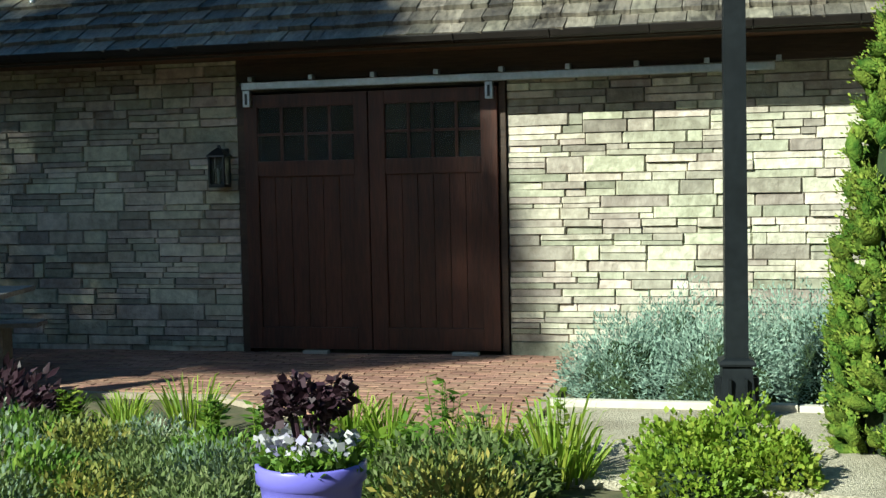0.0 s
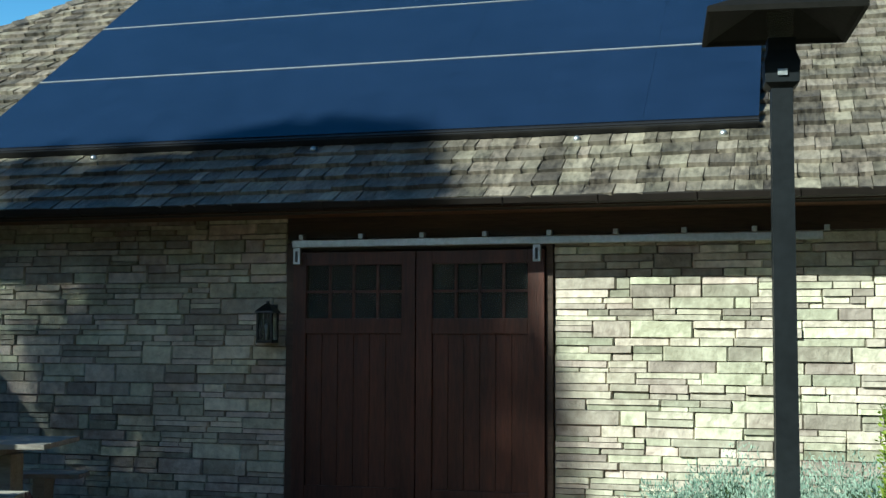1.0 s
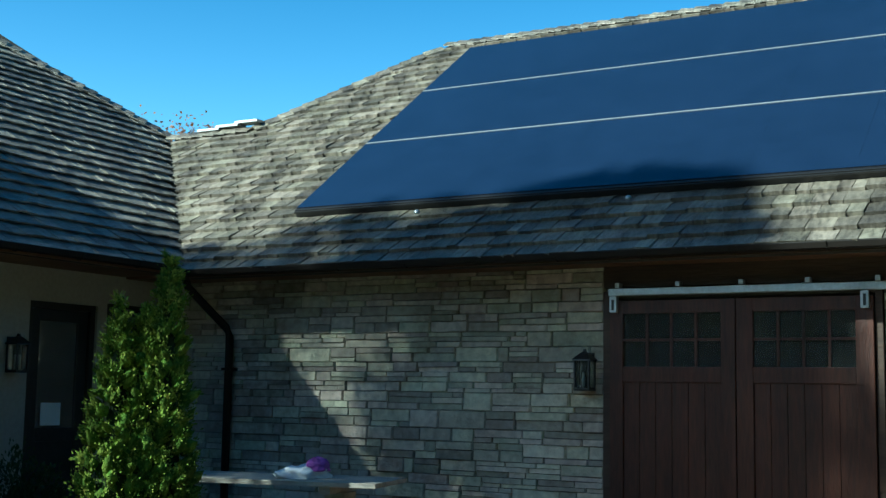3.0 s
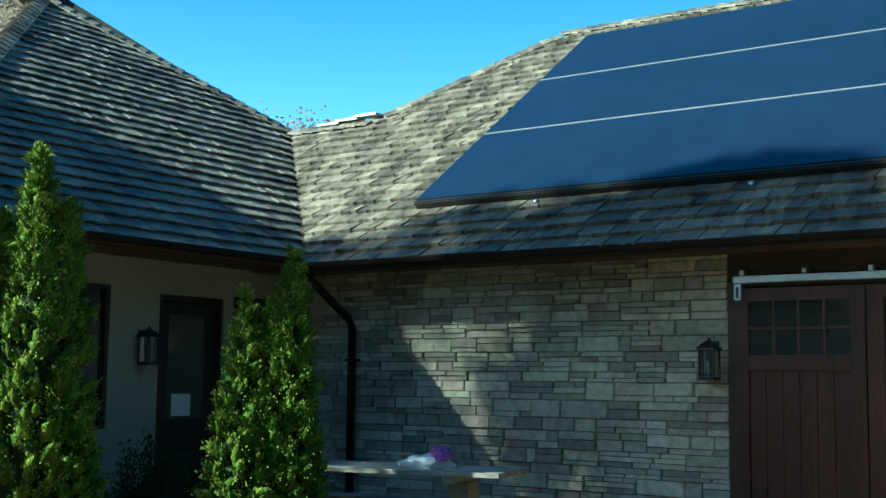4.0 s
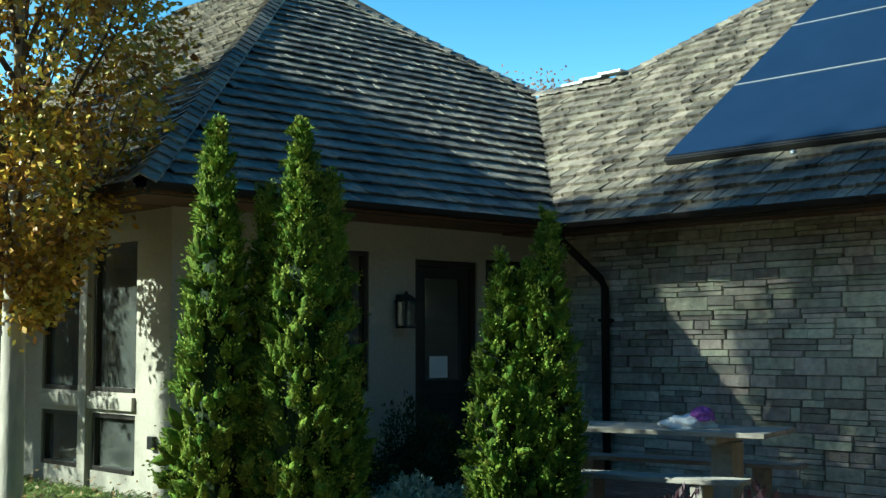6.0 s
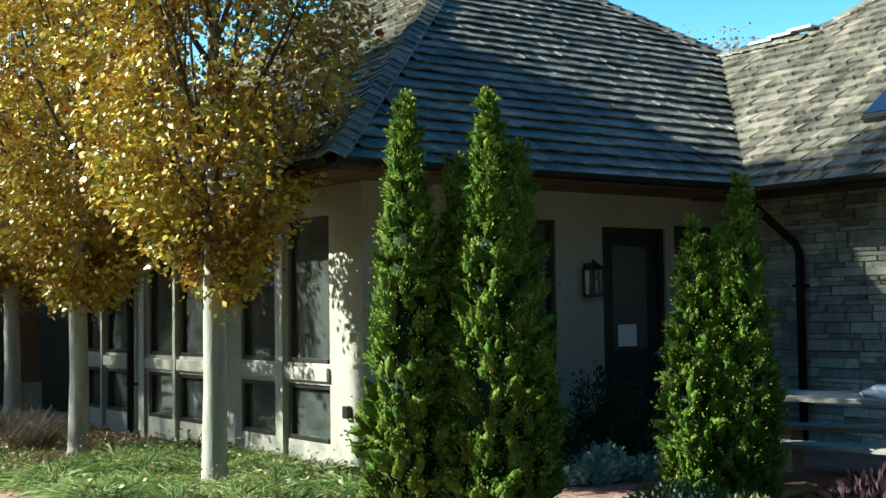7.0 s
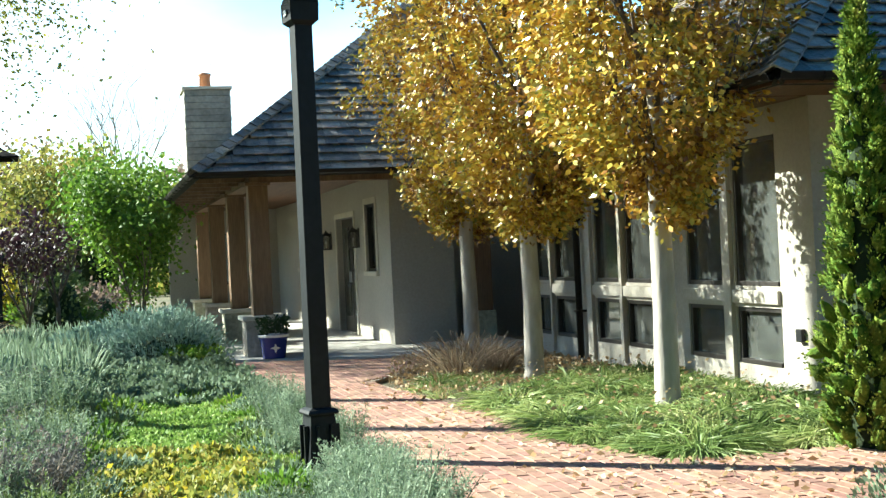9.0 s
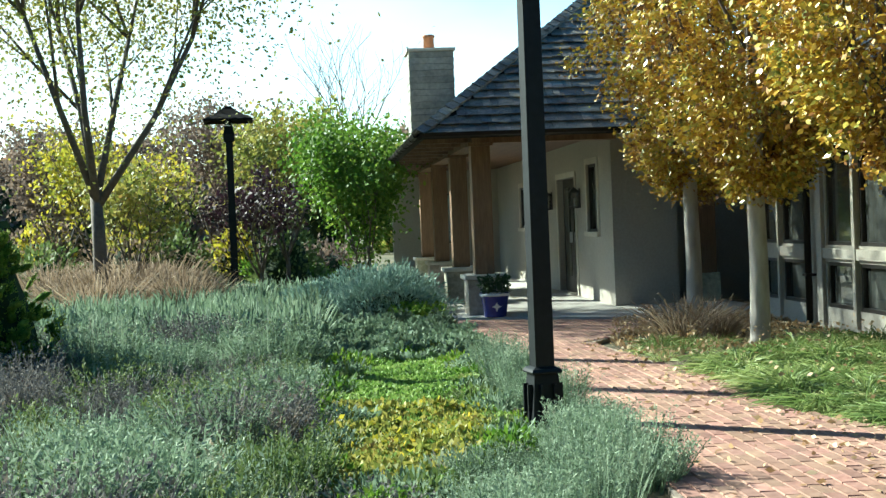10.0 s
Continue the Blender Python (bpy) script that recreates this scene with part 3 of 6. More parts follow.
def window(face, at, u0, u1, z0, z1, depth=0.07, bar=0.045, material=None, split=0):
    """A fixed window set back in an opening: face "x" looks to +x, "y" to -y."""
    count["window"] += 1
    w = empty(f"window_{count['window']}", *((at, (u0 + u1) / 2, z0) if face == "x" else ((u0 + u1) / 2, at, z0)))
    tagged(w, "dark bronze framed fixed window with clear glass", "window", kind="structure")
    half, h = (u1 - u0) / 2, z1 - z0

    def put(name, u_lo, u_hi, d_lo, d_hi, z_lo, z_hi, m, bev=0.004):
        if face == "x":
            return box(name, (-d_hi, u_lo, z_lo), (-d_lo, u_hi, z_hi), m, w, bevel=bev)
        return box(name, (u_lo, d_lo, z_lo), (u_hi, d_hi, z_hi), m, w, bevel=bev)

    fm = material or M_FRAME
    put("jamb", -half, -half + bar, depth - 0.05, depth + 0.05, 0, h, fm)
    put("jamb", half - bar, half, depth - 0.05, depth + 0.05, 0, h, fm)
    put("head", -half + bar, half - bar, depth - 0.05, depth + 0.05, h - bar, h, fm)
    put("sill", -half + bar, half - bar, depth - 0.07, depth + 0.05, 0, bar, fm)
    g = put("pane", -half + bar, half - bar, depth, depth + 0.008, bar, h - bar, M_GLASS, 0)
    g.visible_shadow = False
    return w


DOOR_HOLE = (9.33, 10.27, 0.10, 2.37)
HX = [(8.06, 8.68, 0.97, 2.42), (10.41, 11.02, 0.97, 2.41), DOOR_HOLE]
wall_x("wall_wing_east", WING_X, 0.25, WING_Y, WALL_Y + 0.04, -0.05, 2.85, HX, M_STUCCO, "grey-beige stucco wall beside the entry door")
window("x", WING_X, *HX[0])
window("x", WING_X, *HX[1])
TALL, LOW = (1.00, 2.44), (0.23, 0.79)
HY = []
for a, b in ((-11.72, -10.86), (-12.78, -11.92), (-14.45, -13.62), (-15.40, -14.55), (-16.90, -16.10), (-17.75, -17.0)):
    HY += [(a, b, *TALL), (a, b, *LOW)]
wall_y("wall_wing_south", WING_Y, 0.22, -18.2, WING_X - 0.26, -0.05, 2.85, HY, M_STUCCO, "sunlit grey-beige stucco wall with paired windows")
for h in HY:
    window("y", WING_Y, *h)
tagged(box("corner_pier", (WING_X - 0.259, WING_Y, -0.05), (WING_X - 0.251, WING_Y + 0.2, 2.85), M_STUCCO), "stucco wall corner", "wall", kind="structure")
for a, c in ((-11.90, -11.74), (-14.54, -14.46), (-15.62, -15.44), (-16.99, -16.92)):
    tagged(box("pilaster", (a, WING_Y - 0.05, 0.02), (c, WING_Y - 0.002, 2.48), M_STUCCO, bevel=0.006), "narrow proud stucco pilaster between windows", "pilaster", kind="structure")
for k, (a, c) in enumerate(((-12.80, -11.905), (-11.735, -10.86), (-15.435, -14.545), (-14.455, -13.62), (-17.75, -16.995), (-16.915, -16.05))):
    tagged(box("trim_sill_band", (a, WING_Y - 0.04, 0.83), (c, WING_Y - 0.002, 0.96), M_STUCCO, bevel=0.006), "proud stucco sill band between upper and lower windows", "trim", kind="structure")
# rooms behind the glass
bm = bmesh.new()
add_box(bm, (-18.2, 10.9, -0.05), (-10.52, 11.0, 2.70))
add_box(bm, (-18.3, 6.56, -0.05), (-18.2, 11.0, 2.70))
tagged(part("wall_inner", bm, M_ROOM), "plain dim inner wall of the wing", "wall", kind="structure")
tagged(box("floor_inner", (-18.2, 6.56, -0.05), (-10.52, 10.9, 0.05), M_ROOM), "plain dim floor inside the wing", "floor", kind="structure")
tagged(box("ceiling", (-18.2, 6.56, 2.66), (-10.52, 10.9, 2.70), M_ROOM), "plain ceiling inside the wing", "ceiling", kind="structure")
tagged(box("house_step", (WING_X, 9.1, -0.05), (WING_X + 0.5, 10.5, 0.08), M_CONCRETE, bevel=0.01), "low concrete step at the entry door", "step", kind="structure")


def entry_door(y0, y1, z0, z1):
    d = empty("door_1", WING_X - 0.08, (y0 + y1) / 2, z0)
    tagged(d, "closed black entry door with glass and paper notice", "door", kind="structure")
    half, h = (y1 - y0) / 2, z1 - z0
    box("jamb", (-0.06, -half, 0), (0.05, -half + 0.07, h), M_FRAME, d, bevel=0.005)
    box("jamb", (-0.06, half - 0.07, 0), (0.05, half, h), M_FRAME, d, bevel=0.005)
    box("head", (-0.06, -half + 0.07, h - 0.07), (0.05, half - 0.07, h), M_FRAME, d, bevel=0.005)
    for a, b in ((-half + 0.075, -half + 0.2), (half - 0.2, half - 0.075)):
        box("stile", (-0.03, a, 0.01), (0.015, b, h - 0.075), M_BLACK, d, bevel=0.005)
    for a, b in ((0.01, 0.24), (0.82, 0.96), (h - 0.2, h - 0.075)):
        box("rail", (-0.03, -half + 0.2, a), (0.015, half - 0.2, b), M_BLACK, d, bevel=0.005)
    box("pane", (-0.012, -half + 0.2, 0.96), (-0.004, half - 0.2, h - 0.2), M_GLASS, d)
    box("panel", (-0.02, -half + 0.2, 0.24), (0.0, half - 0.2, 0.82), M_BLACK, d)
    box("notice", (-0.003, -0.19, 0.985), (0.001, 0.08, 1.22), M_PAPER, d, "white paper notice")
    lathe("door_knob", [(0.012, 0), (0.012, 0.05), (0.03, 0.06), (0.032, 0.08), (0.018, 0.095)], M_ZINC, d, "steel knob", 12).matrix_local = pose(0.015, half - 0.14, 0.9, 0, 90, 0)
    return d


entry_door(*DOOR_HOLE)


# ---- garage doors ----
def bar(parent, name, lo, hi, material=None, bevel=0.005, label=""):
    return box(name, lo, hi, material or M_DOORWOOD, parent, label, bevel)


def barn_leaf(x0, x1, wide_right):
    """A sliding leaf: stiles, rails, eight lights and a boarded lower panel."""
    d = empty("sliding_door", x0, WALL_Y - 0.03, 0.03)
    tagged(d, "closed red-brown stained wooden sliding garage door leaf with eight lights", "garage door", group="garage door leaves")
    w, h = x1 - x0, 2.34
    ls, rs = 0.15, 0.15
    if wide_right:
        ls, rs = 0.13, 0.13
    bar(d, "stile", (0, -0.045, 0), (ls, 0.0, h))
    bar(d, "stile", (w - rs, -0.045, 0), (w, 0.0, h))
    bar(d, "top_rail", (ls, -0.045, h - 0.12), (w - rs, 0.0, h))
    bar(d, "lock_rail", (ls, -0.045, 1.59), (w - rs, 0.0, 1.73))
    bar(d, "bottom_rail", (ls, -0.045, 0), (w - rs, 0.0, 0.2))
    boards = 6
    bw = (w - ls - rs) / boards
    for k in range(boards):
        bar(d, "board", (ls + k * bw + 0.002, -0.022, 0.2), (ls + (k + 1) * bw - 0.002, -0.004, 1.59), bevel=0.003)
    gw = (w - ls - rs) / 4
    z0, z1 = 1.73, h - 0.12
    for k in range(1, 4):
        bar(d, "muntin", (ls + k * gw - 0.012, -0.04, z0), (ls + k * gw + 0.012, -0.008, z1), bevel=0.003)
    for k in range(4):
        bar(d, "muntin", (ls + k * gw + (0.012 if k else 0), -0.038, (z0 + z1) / 2 - 0.012), (ls + (k + 1) * gw - (0.012 if k < 3 else 0), -0.01, (z0 + z1) / 2 + 0.012), bevel=0.003)
        for a, b in ((z0, (z0 + z1) / 2 - 0.012), ((z0 + z1) / 2 + 0.012, z1)):
            box("pane", (ls + k * gw + 0.004, -0.018, a), (ls + (k + 1) * gw - 0.004, -0.012, b), M_GLASS, d)
    return d


barn_leaf(DOOR_X0 + 0.02, -3.49, True)
barn_leaf(-3.48, DOOR_X1 - 0.02, False)
for a, b in ((DOOR_X0 - 0.06, DOOR_X0 + 0.01), (DOOR_X1 - 0.01, DOOR_X1 + 0.05)):
    tagged(box("door_casing", (a, WALL_Y - 0.04, -0.01), (b, WALL_Y + 0.05, 2.46), M_DARKWOOD, bevel=0.004), "dark timber casing beside the sliding doors", "door trim", kind="structure")
# added dark sheet that stands for the unlit depth behind the panes
tagged(box("garage_shade_sheet", (-5.2, WALL_Y + 1.6, -0.05), (-1.8, WALL_Y + 1.7, 2.6), M_GARAGESHADE), "dark sheet painted as the garage's shade behind the door lights", "wall", kind="structure")
track = empty("door_track", -4.68, WALL_Y - 0.085, 2.45)
tagged(track, "galvanised sliding door track on bolted brackets", "door track")
bm = bmesh.new()
add_box(bm, (0, -0.03, -0.035), (4.74, 0.03, 0.035), 0.008)
part("rail", bm, M_ZINC, track)
for k in range(9):
    x = 0.09 + k * 0.585
    b = box("bracket", (x - 0.022, -0.036, 0.037), (x + 0.022, 0.05, 0.085), M_ZINC, track, bevel=0.004)
for x in (0.05, 2.32):
    h = box("hanger", (x - 0.035, -0.04, -0.19), (x + 0.035, 0.012, -0.04), M_ZINC, track, "steel roller hanger", 0.005)
    box("hanger_slot", (x - 0.012, -0.046, -0.17), (x + 0.012, -0.041, -0.07), M_BLACK, h)
for x in (-4.0, -2.6):
    tagged(box("door_stop", (x - 0.12, WALL_Y - 0.2, 0.0), (x + 0.12, WALL_Y - 0.12, 0.03), M_CONCRETE, bevel=0.008), "low concrete door guide on the paving", "door stop")


# ---- solar panels ----
slope_len = math.sqrt(1 + PITCH * PITCH)
TILT_ROOF = math.degrees(math.atan(PITCH))
ROWS_Y = [11.58, 12.97, 14.30, 15.60]
PX0, PX1 = -8.54, -0.45
cols = 8
lift = 0.10


def panel_proto(w, h):
    p = empty("solar_panel", 0, 0, 0)
    tagged(p, "dark blue frameless solar panel mounted flush on the shake roof", "solar panel", group="roof solar array")
    bm = bmesh.new()
    add_box(bm, (0.0, 0.0, -0.03), (w, h, -0.002))
    part("backing", bm, M_PANELRIM, p)
    box("glass", (0.0003, 0.006, 0.0), (w - 0.0003, h - 0.006, 0.006), M_PANEL, p)
    return p


pw = (PX1 - PX0) / cols
for r in range(3):
    h = (ROWS_Y[r + 1] - ROWS_Y[r]) * slope_len - 0.022
    proto = panel_proto(pw - 0.001, h)
    for c in range(cols):
        y = ROWS_Y[r] - lift * math.sin(radians(TILT_ROOF))
        m = pose(PX0 + c * pw, y, rz(ROWS_Y[r]) + lift * math.cos(radians(TILT_ROOF)), TILT_ROOF)
        if c == 0:
            proto.matrix_world = m
        else:
            copy_thing(proto, m)
    if r:
        b = box("panel_rail", (0, -0.024, -0.02), (PX1 - PX0, -0.002, 0.012), M_RAILLINE)
        b.matrix_world = pose(PX0, ROWS_Y[r] - lift * math.sin(radians(TILT_ROOF)), rz(ROWS_Y[r]) + lift * math.cos(radians(TILT_ROOF)), TILT_ROOF)
        tagged(b, "thin bare aluminium rail between solar panel rows", "rail", group="panel rails")
# black strip: the shadow line of the gap under the panels, as colour
b = empty("panel_skirt", 0, 0, 0)
tagged(b, "black skirt strip for the shadow line below the lowest solar panels", "skirt")
box("front", (0, -0.05, -0.10), (PX1 - PX0, -0.01, 0.0), M_PANELRIM, b, bevel=0.004)
box("lip", (0, -0.075, -0.03), (PX1 - PX0, -0.051, -0.012), M_PANELRIM, b)
b.matrix_world = pose(PX0, ROWS_Y[0] - lift * math.sin(radians(TILT_ROOF)), rz(ROWS_Y[0]) + lift * math.cos(radians(TILT_ROOF)), TILT_ROOF)
for x in (-6.9, -4.55, -2.03, -0.75):
    s = lathe("mount_foot", [(0.03, 0), (0.035, 0.03), (0.02, 0.05)], M_ZINC, None, "", 10)
    s.matrix_world = pose(x, 11.42, rz(11.42) + 0.02, TILT_ROOF)
    tagged(s, "small bright metal mounting foot on the shakes", "roof mount", group="roof mounts")


# ---- lanterns and downpipe ----
def wall_lantern(x, y, z, rot):
    d = empty("wall_lantern", x, y, z, rot)
    tagged(d, "black metal wall lantern with glass sides", "lantern", group="wall lanterns")
    box("back_plate", (-0.055, -0.015, 0.0), (0.055, 0.0, 0.36), M_BLACK, d, bevel=0.006)
    box("arm", (-0.012, -0.10, 0.30), (0.012, -0.016, 0.33), M_BLACK, d, bevel=0.004)
    bm = bmesh.new()
    add_lathe(bm, [(0.13, 0.0), (0.125, 0.015), (0.05, 0.07), (0.02, 0.085), (0.015, 0.11)], 4, (0, -0.11, 0.28), math.pi / 4)
    part("roof", bm, M_BLACK, d)
    bm = bmesh.new()
    for sx in (-1, 1):
        for sy in (-1, 1):
            add_box(bm, (sx * 0.07 - 0.008, -0.11 + sy * 0.07 - 0.008, 0.03), (sx * 0.07 + 0.008, -0.11 + sy * 0.07 + 0.008, 0.28))
    add_box(bm, (-0.08, -0.19, 0.0), (0.08, -0.03, 0.029), 0.005)
    part("cage", bm, M_BLACK, d)
    box("glass", (-0.065, -0.175, 0.03), (0.065, -0.045, 0.279), M_LAMPGLASS, d)
    lathe("lamp", [(0.012, 0.03), (0.014, 0.12), (0.02, 0.15), (0.012, 0.18)], M_WHITE, d, "pale lamp bulb", 10, (0, -0.11, 0))
    return d


wall_lantern(-4.91, WALL_Y - 0.02, 1.53, 0)
wall_lantern(WING_X + 0.003, 9.10, 1.62, 90)
bm = bmesh.new()
add_tube(bm, [(-9.20, 11.24, 0.02), (-9.20, 11.24, 2.08), (-9.22, 11.20, 2.17), (-9.42, 10.92, 2.5), (-9.45, 10.80, 2.6), (-9.45, 10.76, 2.70)], [0.045] * 6, 10)
dp = tagged(part("downpipe", bm, M_GUTTER, None, "", True), "dark bronze round downpipe against the stone wall", "downpipe")
for z in (0.5, 1.7):
    box("pipe_strap", (-9.26, 11.185, z), (-9.14, 11.335, z + 0.03), M_GUTTER, dp)
bm = bmesh.new()
add_tube(bm, [(-15.78, WING_Y - 0.09, 0.0), (-15.78, WING_Y - 0.09, 2.35), (-15.78, WING_Y - 0.2, 2.5), (-15.78, WEAVE_Y + 0.08, 2.66), (-15.78, WEAVE_Y, 2.72)], [0.045] * 5, 10)
dp2 = tagged(part("downpipe", bm, M_GUTTER, None, "", True), "dark bronze round downpipe between the windows", "downpipe")
for z in (0.6, 1.8):
    box("pipe_strap", (-15.84, WING_Y - 0.145, z), (-15.72, WING_Y - 0.003, z + 0.03), M_GUTTER, dp2)
tagged(box("outlet_box", (-10.56, WING_Y - 0.05, 0.50), (-10.46, WING_Y - 0.002, 0.62), M_BLACK, bevel=0.008), "small black outlet cover on the stucco", "outlet")


# ---- lamp posts ----
def lamp_post(x, y, s=1.0):
    d = empty("lamp_post", x, y, -0.03, 6)
    tagged(d, "dark painted square lamp post with a wide pyramid hat", "lamp post", group="garden lamp posts")
    bm = bmesh.new()
    r2 = math.sqrt(2)
    add_lathe(bm, [(0.125 * r2, 0), (0.12 * r2, 0.03), (0.092 * r2, 0.36), (0.088 * r2, 0.375)], 4, (0, 0, 0), math.pi / 4)
    base = part("pedestal", bm, M_GREYPOST, d)
    bm = bmesh.new()
    add_lathe(bm, [(0.11 * r2, 0.376), (0.115 * r2, 0.39), (0.105 * r2, 0.41), (0.075 * r2, 0.425)], 4, (0, 0, 0), math.pi / 4)
    part("collar", bm, M_GREYPOST, d)
    for k in range(4):
        a = math.pi / 2 * k
        for u in (-0.05, 0.05):
            m = Matrix.Rotation(a, 4, "Z")
            box("fin", (u - 0.008, -0.135, 0.0), (u + 0.008, -0.10, 0.30), M_GREYPOST, base, m=m)
    bm = bmesh.new()
    add_lathe(bm, [(0.072 * r2, 0.426), (0.066 * r2, 3.2)], 4, (0, 0, 0), math.pi / 4)
    part("shaft", bm, M_GREYPOST, d)
    bm = bmesh.new()
    add_lathe(bm, [(0.07 * r2, 3.2), (0.105 * r2, 3.23), (0.11 * r2, 3.36), (0.085 * r2, 3.44), (0.085 * r2, 3.52)], 4, (0, 0, 0), math.pi / 4)
    nk = part("neck", bm, M_GREYPOST, d)
    box("badge", (-0.03, -0.118, 3.27), (0.03, -0.112, 3.31), M_ZINC, nk)
    bm = bmesh.new()
    # a hollow pyramid that sweeps out to a turned-down brim
    rings = [(0.09, 3.78), (0.42, 3.625), (0.45, 3.60), (0.475, 3.60), (0.475, 3.635), (0.28, 3.735), (0.12, 3.85), (0.06, 3.91)]
    add_lathe(bm, [(r * r2, z) for r, z in rings], 4, (0, 0, 0), math.pi / 4)
    part("hat", bm, M_HAT, d)
    bm = bmesh.new()
    add_lathe(bm, [(0.07 * r2, 3.52), (0.085 * r2, 3.81)], 4, (0, 0, 0), math.pi / 4)
    part("lens", bm, M_LAMPGLASS, d, "frosted glass lens")
    return d


lp = lamp_post(-0.24, 8.61)
copy_thing(lp, pose(-9.42, 1.67, -0.03, 0, 0, 9))
copy_thing(lp, pose(-25.3, -1.68, 0.0, 0, 0, 4))


# ---- table and benches by the stone wall ----
def plank_top(parent, length, width, z, n, thick=0.04):
    w = width / n
    for k in range(n):
        box("plank", (-length / 2, -width / 2 + k * w + 0.003, z - thick), (length / 2, -width / 2 + (k + 1) * w - 0.003, z), M_TABLE, parent, bevel=0.004)


tb = empty("picnic_table", -6.95, 8.95, -0.012, 14)
tagged(tb, "weathered grey wooden picnic table on heavy trestle legs", "table")
plank_top(tb, 2.4, 0.85, 0.77, 6)
for x in (-0.75, 0.75):
    box("leg", (x - 0.09, -0.14, 0.06), (x + 0.09, 0.14, 0.665), M_TABLE, tb, bevel=0.01)
    box("bearer", (x - 0.05, -0.38, 0.666), (x + 0.05, 0.38, 0.729), M_TABLE, tb, bevel=0.006)
    box("foot", (x - 0.05, -0.34, 0.0), (x + 0.05, 0.34, 0.059), M_TABLE, tb, bevel=0.006)
for dy in (-0.72, 0.72):
    q = pose(-6.95, 8.95, -0.012, 0, 0, 14) @ pose(0, dy, 0)
    bn = empty("bench", 0, 0, 0)
    bn.matrix_world = q
    tagged(bn, "weathered grey wooden bench beside the picnic table", "bench", group="picnic benches")
    plank_top(bn, 2.3, 0.3, 0.44, 2)
    for x in (-0.8, 0.8):
        box("leg", (x - 0.05, -0.12, 0.0), (x + 0.05, 0.12, 0.399), M_TABLE, bn, bevel=0.006)


def crumpled(name, x, y, z, sx, sy, sz, material, label, seed):
    bm = bmesh.new()
    bmesh.ops.create_icosphere(bm, subdivisions=4, radius=1.0)
    for v in bm.verts:
        c = v.co.copy()
        k = 1 + 0.35 * noise.noise(c * 2.1 + Vector((seed, 0, 0))) + 0.16 * noise.noise(c * 6 + Vector((0, seed, 0)))
        v.co = Vector((c.x * sx * k, c.y * sy * k, max(-0.02, c.z * sz * k)))
    o = part(name, bm, material, None, "", True)
    o.matrix_world = pose(x, y, z, 0, 0, seed * 40)
    return tagged(o, label, "cloth")


crumpled("folded_jacket", -6.50, 8.98, 0.775, 0.22, 0.15, 0.09, M_CLOTHW, "crumpled pale jacket lying on the picnic table", 1)
crumpled("purple_scarf", -6.40, 9.05, 0.84, 0.13, 0.10, 0.09, M_CLOTHP, "crumpled purple scarf on top of the jacket", 3)


# ---- porch building beyond the path ----
BX, BY = -19.95, 4.70
HB = [(-21.78, -20.98, 1.20, 2.36), (-24.55, -22.85, 0.03, 2.20), (-29.3, -28.0, 1.25, 2.18)]
wall_y("wall_porch_south", BY, 0.25, -34.0, BX, -0.05, 2.95, HB, M_STUCCO, "beige stucco porch wall with door and windows")
wall_x("wall_porch_east", BX, 0.25, BY + 0.251, 5.75, -0.05, 2.95, [], M_STUCCO, "plain shaded beige stucco wall")
window("y", BY, *HB[0])
window("y", BY, *HB[2])
for (a, b, c, d) in HB:
    t = empty("trim_surround", (a + b) / 2, BY, 0)
    tagged(t, "pale wooden surround of a porch opening", "trim", kind="structure")
    w = (b - a) / 2
    box("casing", (-w - 0.1, -0.025, c), (-w, -0.002, d), M_TRIM, t, bevel=0.004)
    box("casing", (w, -0.025, c), (w + 0.1, -0.002, d), M_TRIM, t, bevel=0.004)
    box("casing", (-w - 0.1, -0.025, d), (w + 0.1, -0.002, d + 0.1), M_TRIM, t, bevel=0.004)
    if c > 0.5:
        box("sill", (-w - 0.12, -0.06, c - 0.08), (w + 0.12, -0.002, c), M_TRIM, t, bevel=0.006)
pd = empty("door_2", (HB[1][0] + HB[1][1]) / 2, BY + 0.1, 0.03)
tagged(pd, "closed dark double door with glass lights on the porch", "door", kind="structure")
for s in (-1, 1):
    x0, x1 = (-0.845, -0.005) if s < 0 else (0.005, 0.845)
    lf = box("leaf", (x0, 0, 0), (x1, 0.05, 2.16), M_FRAME, pd, bevel=0.006)
    box("pane", (x0 + 0.14, -0.008, 0.3), (x1 - 0.14, -0.001, 2.0), M_GLASS, lf)
    box("door_handle", (-s * -0.06 - 0.012, -0.05, 0.95), (-s * -0.06 + 0.012, -0.02, 1.15), M_ZINC, lf)
wall_lantern(-22.45, BY - 0.003, 1.62, 0)
wall_lantern(-25.2, BY - 0.003, 1.62, 0)
tagged(box("wall_recess", (-25.0, 7.4, -0.05), (-18.21, 7.6, 2.9), M_STUCCO), "shaded stucco wall of the recessed entry", "wall", kind="structure")
wall_x("wall_recess_end", -21.0, 0.2, 5.0, 7.39, -0.05, 2.9, [], M_STUCCO, "shaded stucco wall at the end of the recess")
tagged(box("door_3", (-19.75, 7.33, 0.0), (-18.85, 7.398, 2.15), M_FRAME, bevel=0.01), "dark recessed entry door", "door", kind="structure")
tagged(box("wall_recess_side", (-18.45, WING_Y + 0.22, -0.05), (-18.31, 7.39, 2.85), M_STUCCO), "stucco return wall", "wall", kind="structure")
pp = empty("timber_pillar", -20.2, 6.25, -0.02)
tagged(pp, "square cedar pillar on a stone pier", "pillar")
box("pier", (-0.2, -0.2, 0), (0.2, 0.2, 0.5), M_STONE, pp, bevel=0.02)
